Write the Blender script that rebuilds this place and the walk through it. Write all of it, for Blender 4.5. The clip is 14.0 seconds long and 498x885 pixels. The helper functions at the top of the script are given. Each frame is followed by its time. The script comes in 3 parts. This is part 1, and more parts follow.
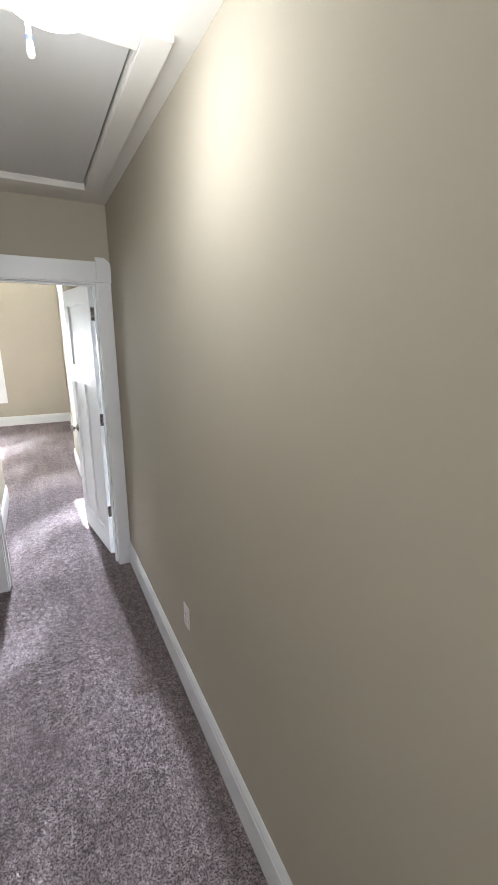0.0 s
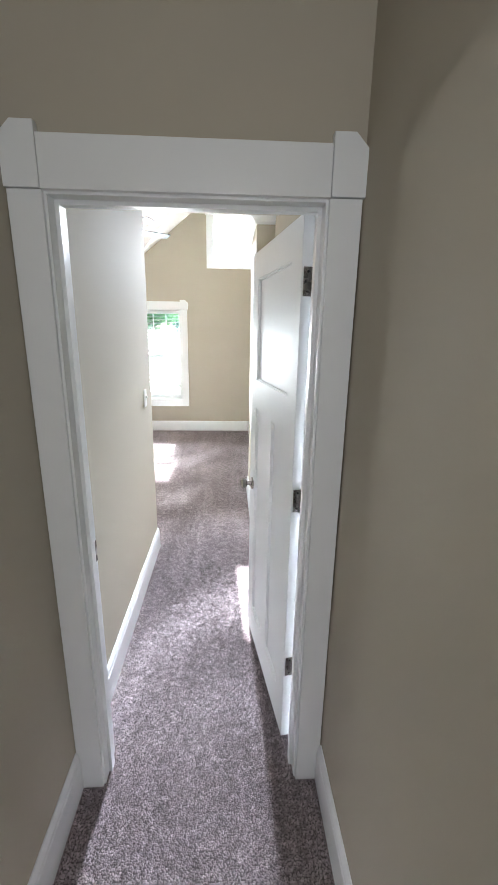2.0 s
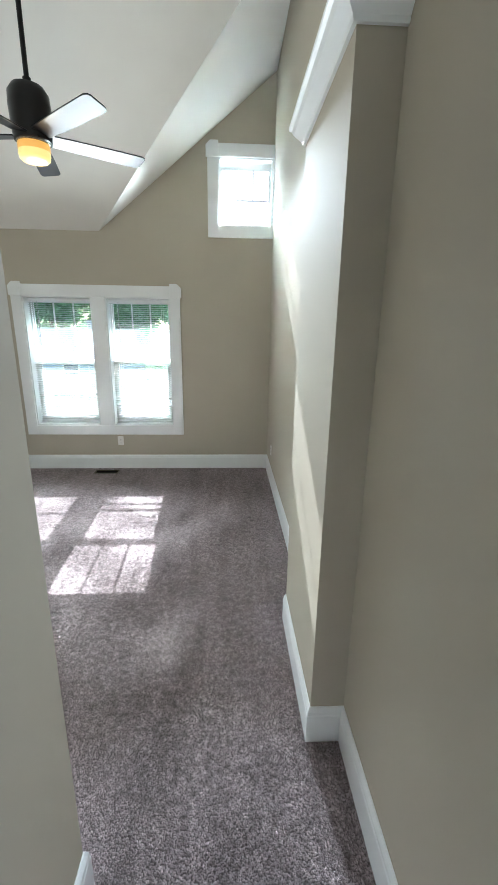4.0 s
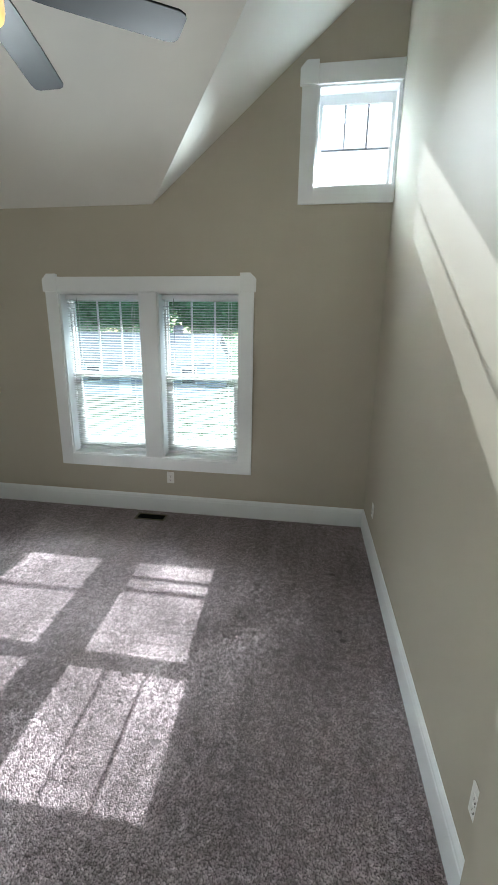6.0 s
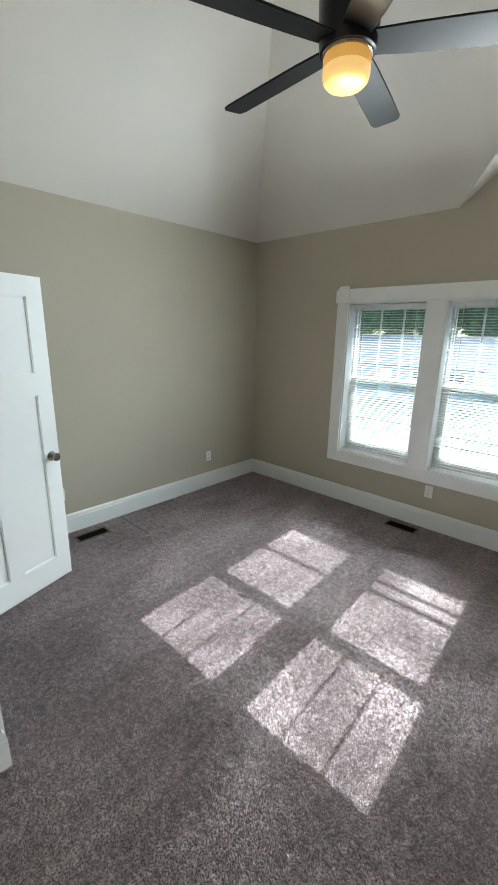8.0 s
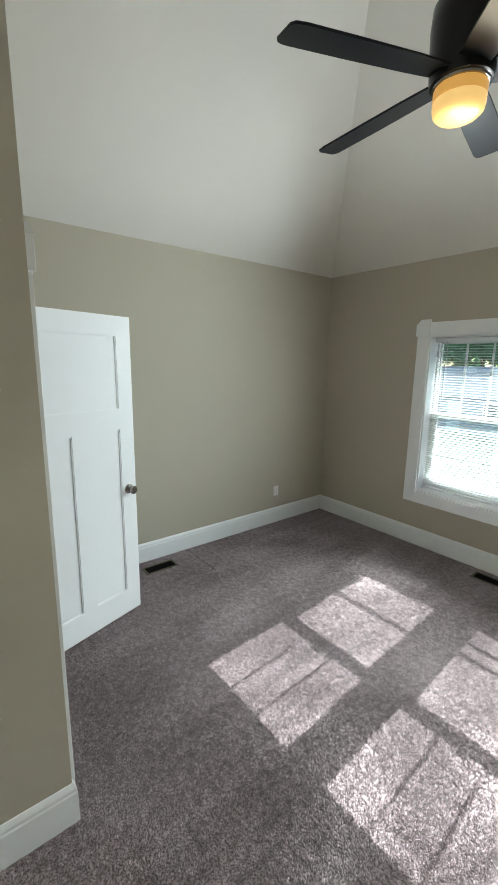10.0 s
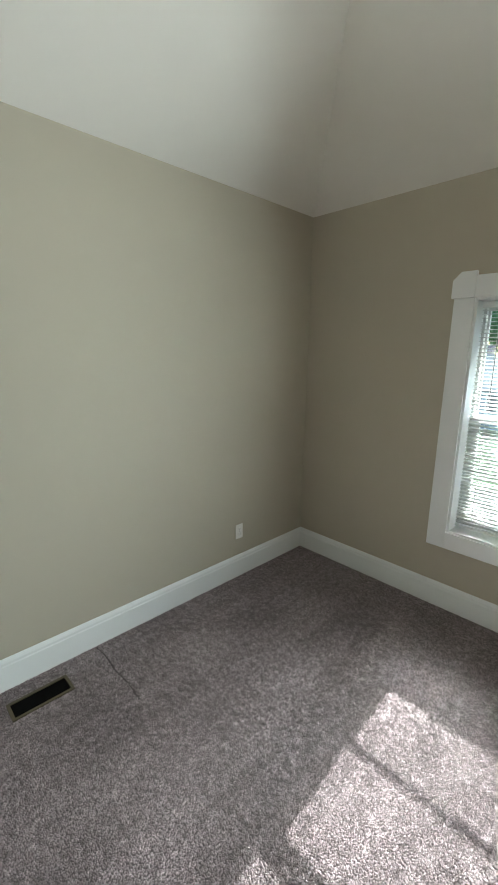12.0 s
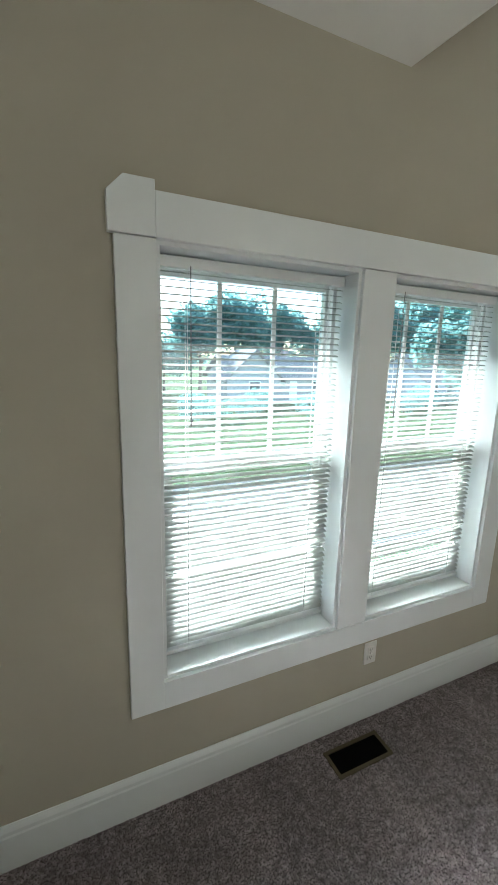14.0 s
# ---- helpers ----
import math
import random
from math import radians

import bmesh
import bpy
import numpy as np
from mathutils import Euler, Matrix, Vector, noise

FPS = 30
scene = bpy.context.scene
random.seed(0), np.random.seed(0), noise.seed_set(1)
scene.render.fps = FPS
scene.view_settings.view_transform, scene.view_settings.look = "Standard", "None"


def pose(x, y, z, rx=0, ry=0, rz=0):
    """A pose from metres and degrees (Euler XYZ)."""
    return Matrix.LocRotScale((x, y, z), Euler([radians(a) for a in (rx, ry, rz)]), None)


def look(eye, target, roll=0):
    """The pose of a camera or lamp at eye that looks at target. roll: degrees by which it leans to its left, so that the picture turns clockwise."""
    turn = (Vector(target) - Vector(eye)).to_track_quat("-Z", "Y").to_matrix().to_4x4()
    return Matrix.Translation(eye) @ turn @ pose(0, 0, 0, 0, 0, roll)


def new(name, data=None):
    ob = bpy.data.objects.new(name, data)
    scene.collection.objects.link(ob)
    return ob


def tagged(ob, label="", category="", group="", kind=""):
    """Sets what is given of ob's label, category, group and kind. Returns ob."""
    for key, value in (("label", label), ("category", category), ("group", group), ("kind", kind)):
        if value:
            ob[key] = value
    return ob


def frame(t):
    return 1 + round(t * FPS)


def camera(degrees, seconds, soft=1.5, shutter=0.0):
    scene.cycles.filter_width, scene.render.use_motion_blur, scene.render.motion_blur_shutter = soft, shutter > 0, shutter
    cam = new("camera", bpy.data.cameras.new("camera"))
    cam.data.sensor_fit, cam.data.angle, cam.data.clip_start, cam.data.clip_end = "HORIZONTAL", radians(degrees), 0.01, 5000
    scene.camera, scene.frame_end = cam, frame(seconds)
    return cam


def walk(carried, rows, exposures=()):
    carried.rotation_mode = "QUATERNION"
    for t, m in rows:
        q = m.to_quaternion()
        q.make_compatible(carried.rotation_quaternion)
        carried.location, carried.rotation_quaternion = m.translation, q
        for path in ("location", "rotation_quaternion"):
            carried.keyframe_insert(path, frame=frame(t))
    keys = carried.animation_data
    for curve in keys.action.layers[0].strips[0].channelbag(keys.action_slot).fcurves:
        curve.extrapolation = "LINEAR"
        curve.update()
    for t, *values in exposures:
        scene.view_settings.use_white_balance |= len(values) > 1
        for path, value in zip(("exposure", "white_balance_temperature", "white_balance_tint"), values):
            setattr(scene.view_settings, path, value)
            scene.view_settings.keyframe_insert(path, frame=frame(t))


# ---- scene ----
cam = camera(62.7, 14.0)
# seconds, eye, target, roll
PATH = [
    (0, (-0.5, -8.837, 1.737), (0.386, -7.12, 1.22), 0.4),
    (0.5, (-0.371, -8.595, 1.734), (0.133, -6.73, 1.216), 0.0),
    (1, (-0.375, -8.185, 1.712), (-0.111, -6.27, 1.198), 0.6),
    (1.5, (-0.351, -7.647, 1.703), (-0.209, -5.721, 1.181), 0.7),
    (2, (-0.358, -7.088, 1.701), (-0.258, -5.16, 1.179), 0.9),
    (2.5, (-0.432, -6.587, 1.712), (-0.332, -4.66, 1.188), 0.8),
    (4.8, (-0.501, -4.175, 1.704), (-0.406, -2.251, 1.169), 0.8),
    (5, (-0.506, -4.013, 1.705), (-0.445, -2.086, 1.173), 0.9),
    (5.5, (-0.506, -3.702, 1.703), (-0.568, -1.774, 1.177), 0.9),
    (6, (-0.539, -3.558, 1.71), (-0.822, -1.647, 1.193), 0.9),
    (6.5, (-0.549, -3.602, 1.766), (-1.12, -1.758, 1.243), 0.9),
    (7, (-0.566, -3.633, 1.765), (-1.431, -1.904, 1.252), 1.0),
    (7.5, (-0.603, -3.675, 1.761), (-1.722, -2.101, 1.244), 0.9),
    (8, (-0.623, -3.7, 1.758), (-1.945, -2.294, 1.231), 1.0),
    (8.5, (-0.685, -3.777, 1.79), (-2.124, -2.498, 1.249), 0.9),
    (8.7, (-0.705, -3.784, 1.795), (-2.167, -2.536, 1.24), 0.9),
    (10.8, (-0.988, -3.528, 1.79), (-2.553, -2.324, 1.471), 0.8),
    (11, (-1.112, -3.393, 1.784), (-2.685, -2.205, 1.442), 0.6),
    (11.5, (-1.463, -3.062, 1.74), (-3.005, -1.856, 1.33), 0.3),
    (12, (-1.894, -2.716, 1.722), (-3.298, -1.362, 1.28), 0.7),
    (12.5, (-2.313, -2.375, 1.71), (-3.419, -0.768, 1.266), 1.0),
    (13, (-2.663, -1.973, 1.679), (-3.248, -0.108, 1.253), 1.1),
    (13.5, (-2.979, -1.603, 1.707), (-2.865, 0.345, 1.269), 1.5),
    (14, (-3.076, -1.286, 1.709), (-2.252, 0.49, 1.301), 1.5),
]
walk(cam, [(t, look(eye, target, roll)) for t, eye, target, roll in PATH], [(0.0, 4.42, 5950, 10), (0.6, 4.3, 5950, 10), (1.5, 4.3, 5930, 10), (2.7, 3.9, 5800, 7), (4.8, 2.66, 5650, 2), (6.0, 2.45, 5750, 3), (7.5, 2.34, 5880, 4), (8.5, 2.5, 5950, 2), (11.0, 2.38, 5980, 2), (12.0, 2.5, 6080, 1), (13.0, 2.64, 5950, 1), (14.0, 2.52, 5880, 1)])

# ---------------------------------------------------------------- light
world = bpy.data.worlds.new("sky")
scene.world = world
world.use_nodes = True
wn = world.node_tree.nodes
sky = wn.new("ShaderNodeTexSky")
sky.sky_type = 'NISHITA'
sky.sun_disc = False
sky.sun_elevation = radians(33)
sky.sun_rotation = radians(-3.1)
wn["Background"].inputs[1].default_value = 0.10
world.node_tree.links.new(sky.outputs[0], wn["Background"].inputs[0])

sun_data = bpy.data.lights.new("sun", 'SUN')
sun_data.energy = 5.0
sun_data.angle = radians(0.42)
sun_data.color = (1.0, 0.95, 0.89)
sun = new("sun", sun_data)
sun.matrix_world = look((0, 0, 0), (0.057, -1.0, -0.640))


def fill_light(name, at, to, wide, deep, watts, colour, spread):
    """Area lamp added to fill in daylight, within a cone of so many degrees."""
    d = bpy.data.lights.new(name, 'AREA')
    d.shape, d.size, d.size_y, d.energy, d.color, d.spread = 'RECTANGLE', wide, deep, watts, colour, radians(spread)
    new(name, d).matrix_world = look(at, to)


# lamps added inside the twin window for its daylight: off the bright ground, going up, and from the sky, going down
fill_light("ground_fill_twin", (-1.98, -0.07, 1.00), (-1.98, -1.07, 1.85), 1.60, 0.12, 3.6, (1.0, 0.99, 0.96), 90)
fill_light("sky_fill_twin", (-1.98, -0.07, 1.45), (-1.98, -1.07, 0.92), 1.60, 0.12, 3.2, (1.0, 0.985, 0.95), 84)
# lamps added for daylight at the high window, aimed at west wall and passage
fill_light("sky_fill_high", (-0.40, 0.055, 2.95), (-4.0, -1.60, 1.3), 0.16, 0.16, 4.2, (0.93, 0.98, 0.97), 72)
fill_light("sky_fill_passage", (-0.45, 0.165, 3.31), (-0.70, -5.2, 0.70), 0.24, 0.05, 4.0, (0.95, 0.97, 1.0), 34)
# unseen lamp added before the hall's closed far end, to fill in daylight
fill_light("hall_end_fill", (-0.62, -10.5, 1.75), (-0.10, -8.0, 1.95), 0.5, 0.9, 0.5, (1.0, 0.95, 0.90), 110)

# ---------------------------------------------------------------- materials


def shader(name, base, rough=0.6, metal=0.0, vary=0.06, scale=6.0, fine=120.0, bump=0.05, depth=0.002, spec=0.5):
    """Painted or plain surface: base colour with broad and fine variation and relief."""
    m = bpy.data.materials.new(name)
    m.use_nodes = True
    n, l = m.node_tree.nodes, m.node_tree.links
    b = n["Principled BSDF"]
    b.inputs["Roughness"].default_value, b.inputs["Metallic"].default_value = rough, metal
    b.inputs["Specular IOR Level"].default_value = spec
    co = n.new("ShaderNodeTexCoord")
    big, small = n.new("ShaderNodeTexNoise"), n.new("ShaderNodeTexNoise")
    big.inputs["Scale"].default_value, small.inputs["Scale"].default_value = scale, fine
    big.inputs["Detail"].default_value, small.inputs["Detail"].default_value = 4, 3
    for t in (big, small):
        l.new(co.outputs["Object"], t.inputs["Vector"])
    mix = n.new("ShaderNodeMix")
    mix.data_type = 'RGBA'
    mix.inputs["A"].default_value = (*[c * (1 - vary) for c in base], 1)
    mix.inputs["B"].default_value = (*[min(1, c * (1 + vary)) for c in base], 1)
    l.new(big.outputs["Fac"], mix.inputs["Factor"])
    l.new(mix.outputs["Result"], b.inputs["Base Color"])
    rr = n.new("ShaderNodeMapRange")
    rr.inputs["To Min"].default_value, rr.inputs["To Max"].default_value = max(0, rough - 0.08), min(1, rough + 0.08)
    l.new(big.outputs["Fac"], rr.inputs["Value"])
    l.new(rr.outputs["Result"], b.inputs["Roughness"])
    bp = n.new("ShaderNodeBump")
    bp.inputs["Strength"].default_value, bp.inputs["Distance"].default_value = bump, depth
    l.new(small.outputs["Fac"], bp.inputs["Height"])
    l.new(bp.outputs["Normal"], b.inputs["Normal"])
    return m


WALL = shader("wall_paint", (0.46, 0.424, 0.348), 0.80, vary=0.025, scale=1.6, fine=260, bump=0.12, depth=0.0012, spec=0.14)
CEIL = shader("ceiling_paint", (0.74, 0.72, 0.68), 0.8, vary=0.02, scale=1.2, fine=200, bump=0.12, depth=0.0012, spec=0.25)
TRIM = shader("trim_paint", (0.80, 0.82, 0.83), 0.32, vary=0.015, scale=3, fine=60, bump=0.03)
DOORW = shader("door_paint", (0.80, 0.82, 0.83), 0.48, vary=0.015, scale=3, fine=45, bump=0.04)
VINYL = shader("window_vinyl", (0.82, 0.83, 0.83), 0.35, vary=0.01, scale=4)
PLASTIC = shader("outlet_plastic", (0.80, 0.79, 0.76), 0.3, vary=0.01, scale=8)
# white bars coloured grey, as they look backlit against the sky
BAR = shader("grille_backlit_grey", (0.30, 0.33, 0.37), 0.45, vary=0.03, scale=8)
SLOT = shader("slot_dark", (0.03, 0.03, 0.03), 0.6)
NICKEL = shader("satin_nickel", (0.33, 0.31, 0.29), 0.26, metal=1.0, vary=0.06, scale=20, fine=300)
BLACK = shader("fan_black", (0.007, 0.007, 0.0075), 0.30, vary=0.15, scale=10, fine=90, bump=0.06, spec=0.30)
BLADE = shader("fan_blade_black", (0.006, 0.008, 0.012), 0.30, vary=0.10, scale=1.5, fine=70, bump=0.04, spec=0.26)
WAND = shader("wand_smoke", (0.20, 0.20, 0.20), 0.3)
RIM = shader("register_rim", (0.085, 0.068, 0.036), 0.5, vary=0.15, scale=20)
DUCT = shader("duct_shade", (0.004, 0.004, 0.004), 0.9, spec=0.05)
SHADOWLINE = shader("gap_shade", (0.05, 0.045, 0.04), 0.9)


def carpet_material():
    """Cut-pile yarn: each tuft has its own tone; pile shading in clumps, footfall patches and vacuum tracks down the
    room is put into the colour.
    """
    m = bpy.data.materials.new("carpet_plush")
    m.use_nodes = True
    n, l = m.node_tree.nodes, m.node_tree.links
    b = n["Principled BSDF"]
    b.inputs["Roughness"].default_value = 0.80
    b.inputs["Specular IOR Level"].default_value = 0.06
    b.inputs["Sheen Weight"].default_value = 0.20
    b.inputs["Sheen Roughness"].default_value = 0.40
    b.inputs["Sheen Tint"].default_value = (0.80, 0.78, 0.84, 1)
    co, geo = n.new("ShaderNodeTexCoord"), n.new("ShaderNodeNewGeometry")
    streak = n.new("ShaderNodeMapping")
    streak.inputs["Scale"].default_value = (1.0, 0.13, 1.0)
    l.new(co.outputs["Object"], streak.inputs["Vector"])

    def field(scale, detail, source, lo, hi, a, b2):
        """Noise from lo to hi, spread over the factors a to b2."""
        t, r = n.new("ShaderNodeTexNoise"), n.new("ShaderNodeMapRange")
        t.inputs["Scale"].default_value, t.inputs["Detail"].default_value = scale, detail
        l.new(source, t.inputs["Vector"])
        for key, v in (("From Min", lo), ("From Max", hi), ("To Min", a), ("To Max", b2)):
            r.inputs[key].default_value = v
        l.new(t.outputs["Fac"], r.inputs["Value"])
        return r.outputs["Result"]

    flat = co.outputs["Object"]
    # colour factors painting in the shade between clumps and of the leaning nap
    factors = [field(64, 3, flat, 0.34, 0.66, 0.74, 1.26), field(27, 3, flat, 0.34, 0.66, 0.80, 1.20), field(1.7, 3, flat, 0.35, 0.65, 0.86, 1.14), field(9.0, 2, streak.outputs["Vector"], 0.40, 0.68, 0.94, 1.15)]
    ramp = n.new("ShaderNodeValToRGB")
    ramp.color_ramp.elements[0].position, ramp.color_ramp.elements[0].color = 0.0, (0.232, 0.195, 0.204, 1)
    ramp.color_ramp.elements[1].position, ramp.color_ramp.elements[1].color = 1.0, (0.375, 0.318, 0.334, 1)
    l.new(geo.outputs["Random Per Island"], ramp.inputs["Fac"])
    out = ramp.outputs["Color"]
    for f in factors:
        mul = n.new("ShaderNodeMix")
        mul.data_type, mul.blend_type = 'RGBA', 'MULTIPLY'
        mul.inputs["Factor"].default_value = 1
        l.new(out, mul.inputs["A"])
        l.new(f, mul.inputs["B"])
        out = mul.outputs["Result"]
    l.new(out, b.inputs["Base Color"])
    return m


CARPET = carpet_material()
BACKING = shader("carpet_backing", (0.11, 0.095, 0.098), 0.95, vary=0.2, scale=9, fine=200, bump=0.5, depth=0.004, spec=0.1)


def glass_material():
    m = bpy.data.materials.new("window_glass")
    m.use_nodes = True
    b = m.node_tree.nodes["Principled BSDF"]
    b.inputs["Base Color"].default_value = (0.80, 0.93, 0.95, 1)
    b.inputs["Roughness"].default_value = 0.0
    b.inputs["IOR"].default_value = 1.45
    b.inputs["Transmission Weight"].default_value = 1.0
    n, l = m.node_tree.nodes, m.node_tree.links
    # thin translucent share that puts a veil of glare over the outdoor view
    haze_film, mx = n.new("ShaderNodeBsdfTranslucent"), n.new("ShaderNodeMixShader")
    haze_film.inputs["Color"].default_value = (0.86, 0.92, 0.92, 1)
    mx.inputs[0].default_value = 0.012
    l.new(b.outputs[0], mx.inputs[1])
    l.new(haze_film.outputs[0], mx.inputs[2])
    l.new(mx.outputs[0], n["Material Output"].inputs["Surface"])
    return m


GLASS = glass_material()


def glowing(name, colour, strength):
    m = bpy.data.materials.new(name)
    m.use_nodes = True
    b = m.node_tree.nodes["Principled BSDF"]
    b.inputs["Base Color"].default_value = (0.5 * colour[0], 0.5 * colour[1], 0.5 * colour[2], 1)
    b.inputs["Roughness"].default_value = 0.35
    b.inputs["Emission Color"].default_value = (*colour, 1)
    b.inputs["Emission Strength"].default_value = strength
    return m


AMBER = glowing("fan_light_glass", (1.0, 0.60, 0.20), 0.15)
AMBER_TOP = glowing("fan_light_glass_band", (1.0, 0.50, 0.11), 0.10)
DOME = glowing("hall_light_glass", (1.0, 0.96, 0.88), 0.6)


def slat_material():
    m = bpy.data.materials.new("blind_slat")
    m.use_nodes = True
    n, l = m.node_tree.nodes, m.node_tree.links
    b = n["Principled BSDF"]
    b.inputs["Base Color"].default_value = (0.52, 0.53, 0.52, 1)
    b.inputs["Roughness"].default_value = 0.4
    t = n.new("ShaderNodeBsdfTranslucent")
    t.inputs["Color"].default_value = (0.68, 0.69, 0.67, 1)
    mx = n.new("ShaderNodeMixShader")
    mx.inputs[0].default_value = 0.42
    l.new(b.outputs[0], mx.inputs[1])
    l.new(t.outputs[0], mx.inputs[2])
    l.new(mx.outputs[0], n["Material Output"].inputs["Surface"])
    return m


SLAT = slat_material()

# ---------------------------------------------------------------- mesh helpers


def box(bm, x0, x1, y0, y1, z0, z1):
    """One closed box added to bm."""
    v = [bm.verts.new(p) for p in ((x0, y0, z0), (x1, y0, z0), (x1, y1, z0), (x0, y1, z0), (x0, y0, z1), (x1, y0, z1), (x1, y1, z1), (x0, y1, z1))]
    for f in ((3, 2, 1, 0), (4, 5, 6, 7), (0, 1, 5, 4), (1, 2, 6, 5), (2, 3, 7, 6), (3, 0, 4, 7)):
        bm.faces.new([v[i] for i in f])
    return bm


def boxes(*dims):
    bm = bmesh.new()
    for d in dims:
        box(bm, *d)
    return bm


def soft_box(x0, x1, y0, y1, z0, z1, r=0.003, seg=2):
    """A box with rounded edges."""
    bm = boxes((x0, x1, y0, y1, z0, z1))
    bmesh.ops.bevel(bm, geom=bm.edges[:], offset=r, segments=seg, affect='EDGES', profile=0.5)
    return bm


def prism(outline, axis, a, b, r=0.0):
    """Outline of (u, v) points drawn along an axis from a to b. axis y: u is x, v is z; axis x: u is y, v is z; axis z: u is x, v is y."""
    bm = bmesh.new()

    def put(u, v, w):
        return {"y": (u, w, v), "x": (w, u, v), "z": (u, v, w)}[axis]
    lo = [bm.verts.new(put(u, v, a)) for u, v in outline]
    hi = [bm.verts.new(put(u, v, b)) for u, v in outline]
    bm.faces.new(lo)
    bm.faces.new(hi[::-1])
    k = len(outline)
    for i in range(k):
        bm.faces.new((lo[(i + 1) % k], lo[i], hi[i], hi[(i + 1) % k]))
    bmesh.ops.recalc_face_normals(bm, faces=bm.faces[:])
    if r:
        bmesh.ops.bevel(bm, geom=bm.edges[:], offset=r, segments=2, affect='EDGES', profile=0.5)
    return bm


def lathe(profile, steps=40):
    """Revolve (radius, z) points about z."""
    bm = bmesh.new()
    rings = []
    for rad, z in profile:
        if rad < 1e-5:
            rings.append([bm.verts.new((0, 0, z))])
        else:
            rings.append([bm.verts.new((rad * math.cos(2 * math.pi * i / steps), rad * math.sin(2 * math.pi * i / steps), z)) for i in range(steps)])
    for p, q in zip(rings, rings[1:]):
        for i in range(steps):
            j = (i + 1) % steps
            if len(p) == 1 and len(q) > 1:
                bm.faces.new((p[0], q[i], q[j]))
            elif len(q) == 1 and len(p) > 1:
                bm.faces.new((p[i], q[0], p[j]))
            elif len(p) > 1:
                bm.faces.new((p[i], q[i], q[j], p[j]))
    bmesh.ops.recalc_face_normals(bm, faces=bm.faces[:])
    return bm


def turned(bm, m):
    bmesh.ops.transform(bm, matrix=m, verts=bm.verts[:])
    return bm


def mesh_of(name, bm, material, smooth=False):
    me = bpy.data.meshes.new(name)
    bm.to_mesh(me)
    bm.free()
    me.materials.append(material)
    if smooth:
        me.shade_smooth()
        me.set_sharp_from_angle(angle=radians(35))
    return me


def part(name, bm, material, parent=None, label="", smooth=False):
    ob = new(name, mesh_of(name, bm, material, smooth))
    ob.parent = parent
    if label:
        ob["label"] = label
    return ob


def thing(name, label, category, at=(0, 0, 0), rz=0.0, group="", kind=""):
    """An empty at a thing's base that carries its parts."""
    e = new(name)
    e.empty_display_size = 0.1
    e.matrix_world = pose(*at, 0, 0, rz)
    return tagged(e, label, category, group, kind)


def structure(name, bm, material, label, category, smooth=False):
    return tagged(part(name, bm, material, None, "", smooth), label, category, "", "structure")


# ---------------------------------------------------------------- the plan, in metres
XW, XE, XP = -4.03, 0.0, -0.926        # west wall, east wall, passage and hall west wall
YD, YDN = -5.872, -5.757               # door wall, hall side and passage side
YA, YS, XA = -4.075, -3.44, -2.215     # alcove back wall, closet wall, alcove side wall
YEND = -10.6                           # far end of the hall
EAVE, FLAT, TOP = 2.713, 2.508, 4.75
PN, PG = 0.85, 0.80                    # pitch of the hipped slopes, pitch of the gable slope
XV = -1.894                            # foot of the valley on the window wall
CAP = 4.6                              # flat top of the vault
YC = -3.85                             # edge of the flat passage ceiling
T = 0.20

# openings of the window wall: x0, x1, z0, z1
WIN_A = (-2.799, -2.041, 0.551, 2.037)
WIN_B = (-1.886, -1.160, 0.551, 2.037)
WIN_H = (-0.596, -0.013, 2.790, 3.447)

# ---------------------------------------------------------------- floor and ground below
floor = structure("floor", boxes((XW - T, T, YEND - T, T, -0.25, 0.0)), BACKING, "taupe grey plush wall-to-wall carpet with vacuum marks", "carpet")

# window wall with three openings
w = bmesh.new()
xs = [XW - T, WIN_A[0], WIN_A[1], WIN_B[0], WIN_B[1], WIN_H[0], WIN_H[1], T]
for i, (a, b) in enumerate(zip(xs, xs[1:])):
    hole = {1: WIN_A, 3: WIN_B, 5: WIN_H}.get(i)
    if hole:
        box(w, a, b, 0, T, -0.25, hole[2])
        box(w, a, b, 0, T, hole[3], TOP)
    else:
        box(w, a, b, 0, T, -0.25, TOP)
structure("wall_north", w, WALL, "greige painted drywall window wall with a gable top", "wall")
structure("wall_west", boxes((XW - T, XW, YS, 0, -0.25, TOP)), WALL, "greige painted drywall side wall", "wall")
structure("wall_east", boxes((XE, T, YEND, 0, -0.25, TOP)), WALL, "long greige painted drywall wall", "wall")

# closet wall, with the closet door's opening, and the closet behind it
CX0, CX1, CZ = -3.165, -2.345, 2.05
w = boxes((XW - T, CX0, YS - 0.115, YS, -0.25, TOP), (CX0, CX1, YS - 0.115, YS, CZ, TOP), (CX1, XA, YS - 0.115, YS, -0.25, TOP))
structure("wall_south", w, WALL, "greige painted drywall wall with a doorway", "wall")
structure("wall_alcove_side", boxes((XA - 0.115, XA, YA, YS - 0.115, -0.25, TOP)), WALL, "short greige painted drywall return", "wall")
structure("wall_alcove_back", boxes((XA - 0.115, XP, YA - 0.115, YA, -0.25, TOP)), WALL, "greige painted drywall wall beside the passage", "wall")
w = boxes((XW - T, XW, YA - 0.115, YS - 0.115, -0.25, TOP), (XW, XA - 0.115, YA - 0.115, YA, -0.25, TOP))
structure("wall_closet", w, WALL, "plain closet wall behind the open door", "wall")

# passage and hall wall, hall end
structure("wall_passage", boxes((XP - 0.115, XP, YDN, YA - 0.115, -0.25, TOP)), WALL, "greige painted drywall passage wall", "wall")
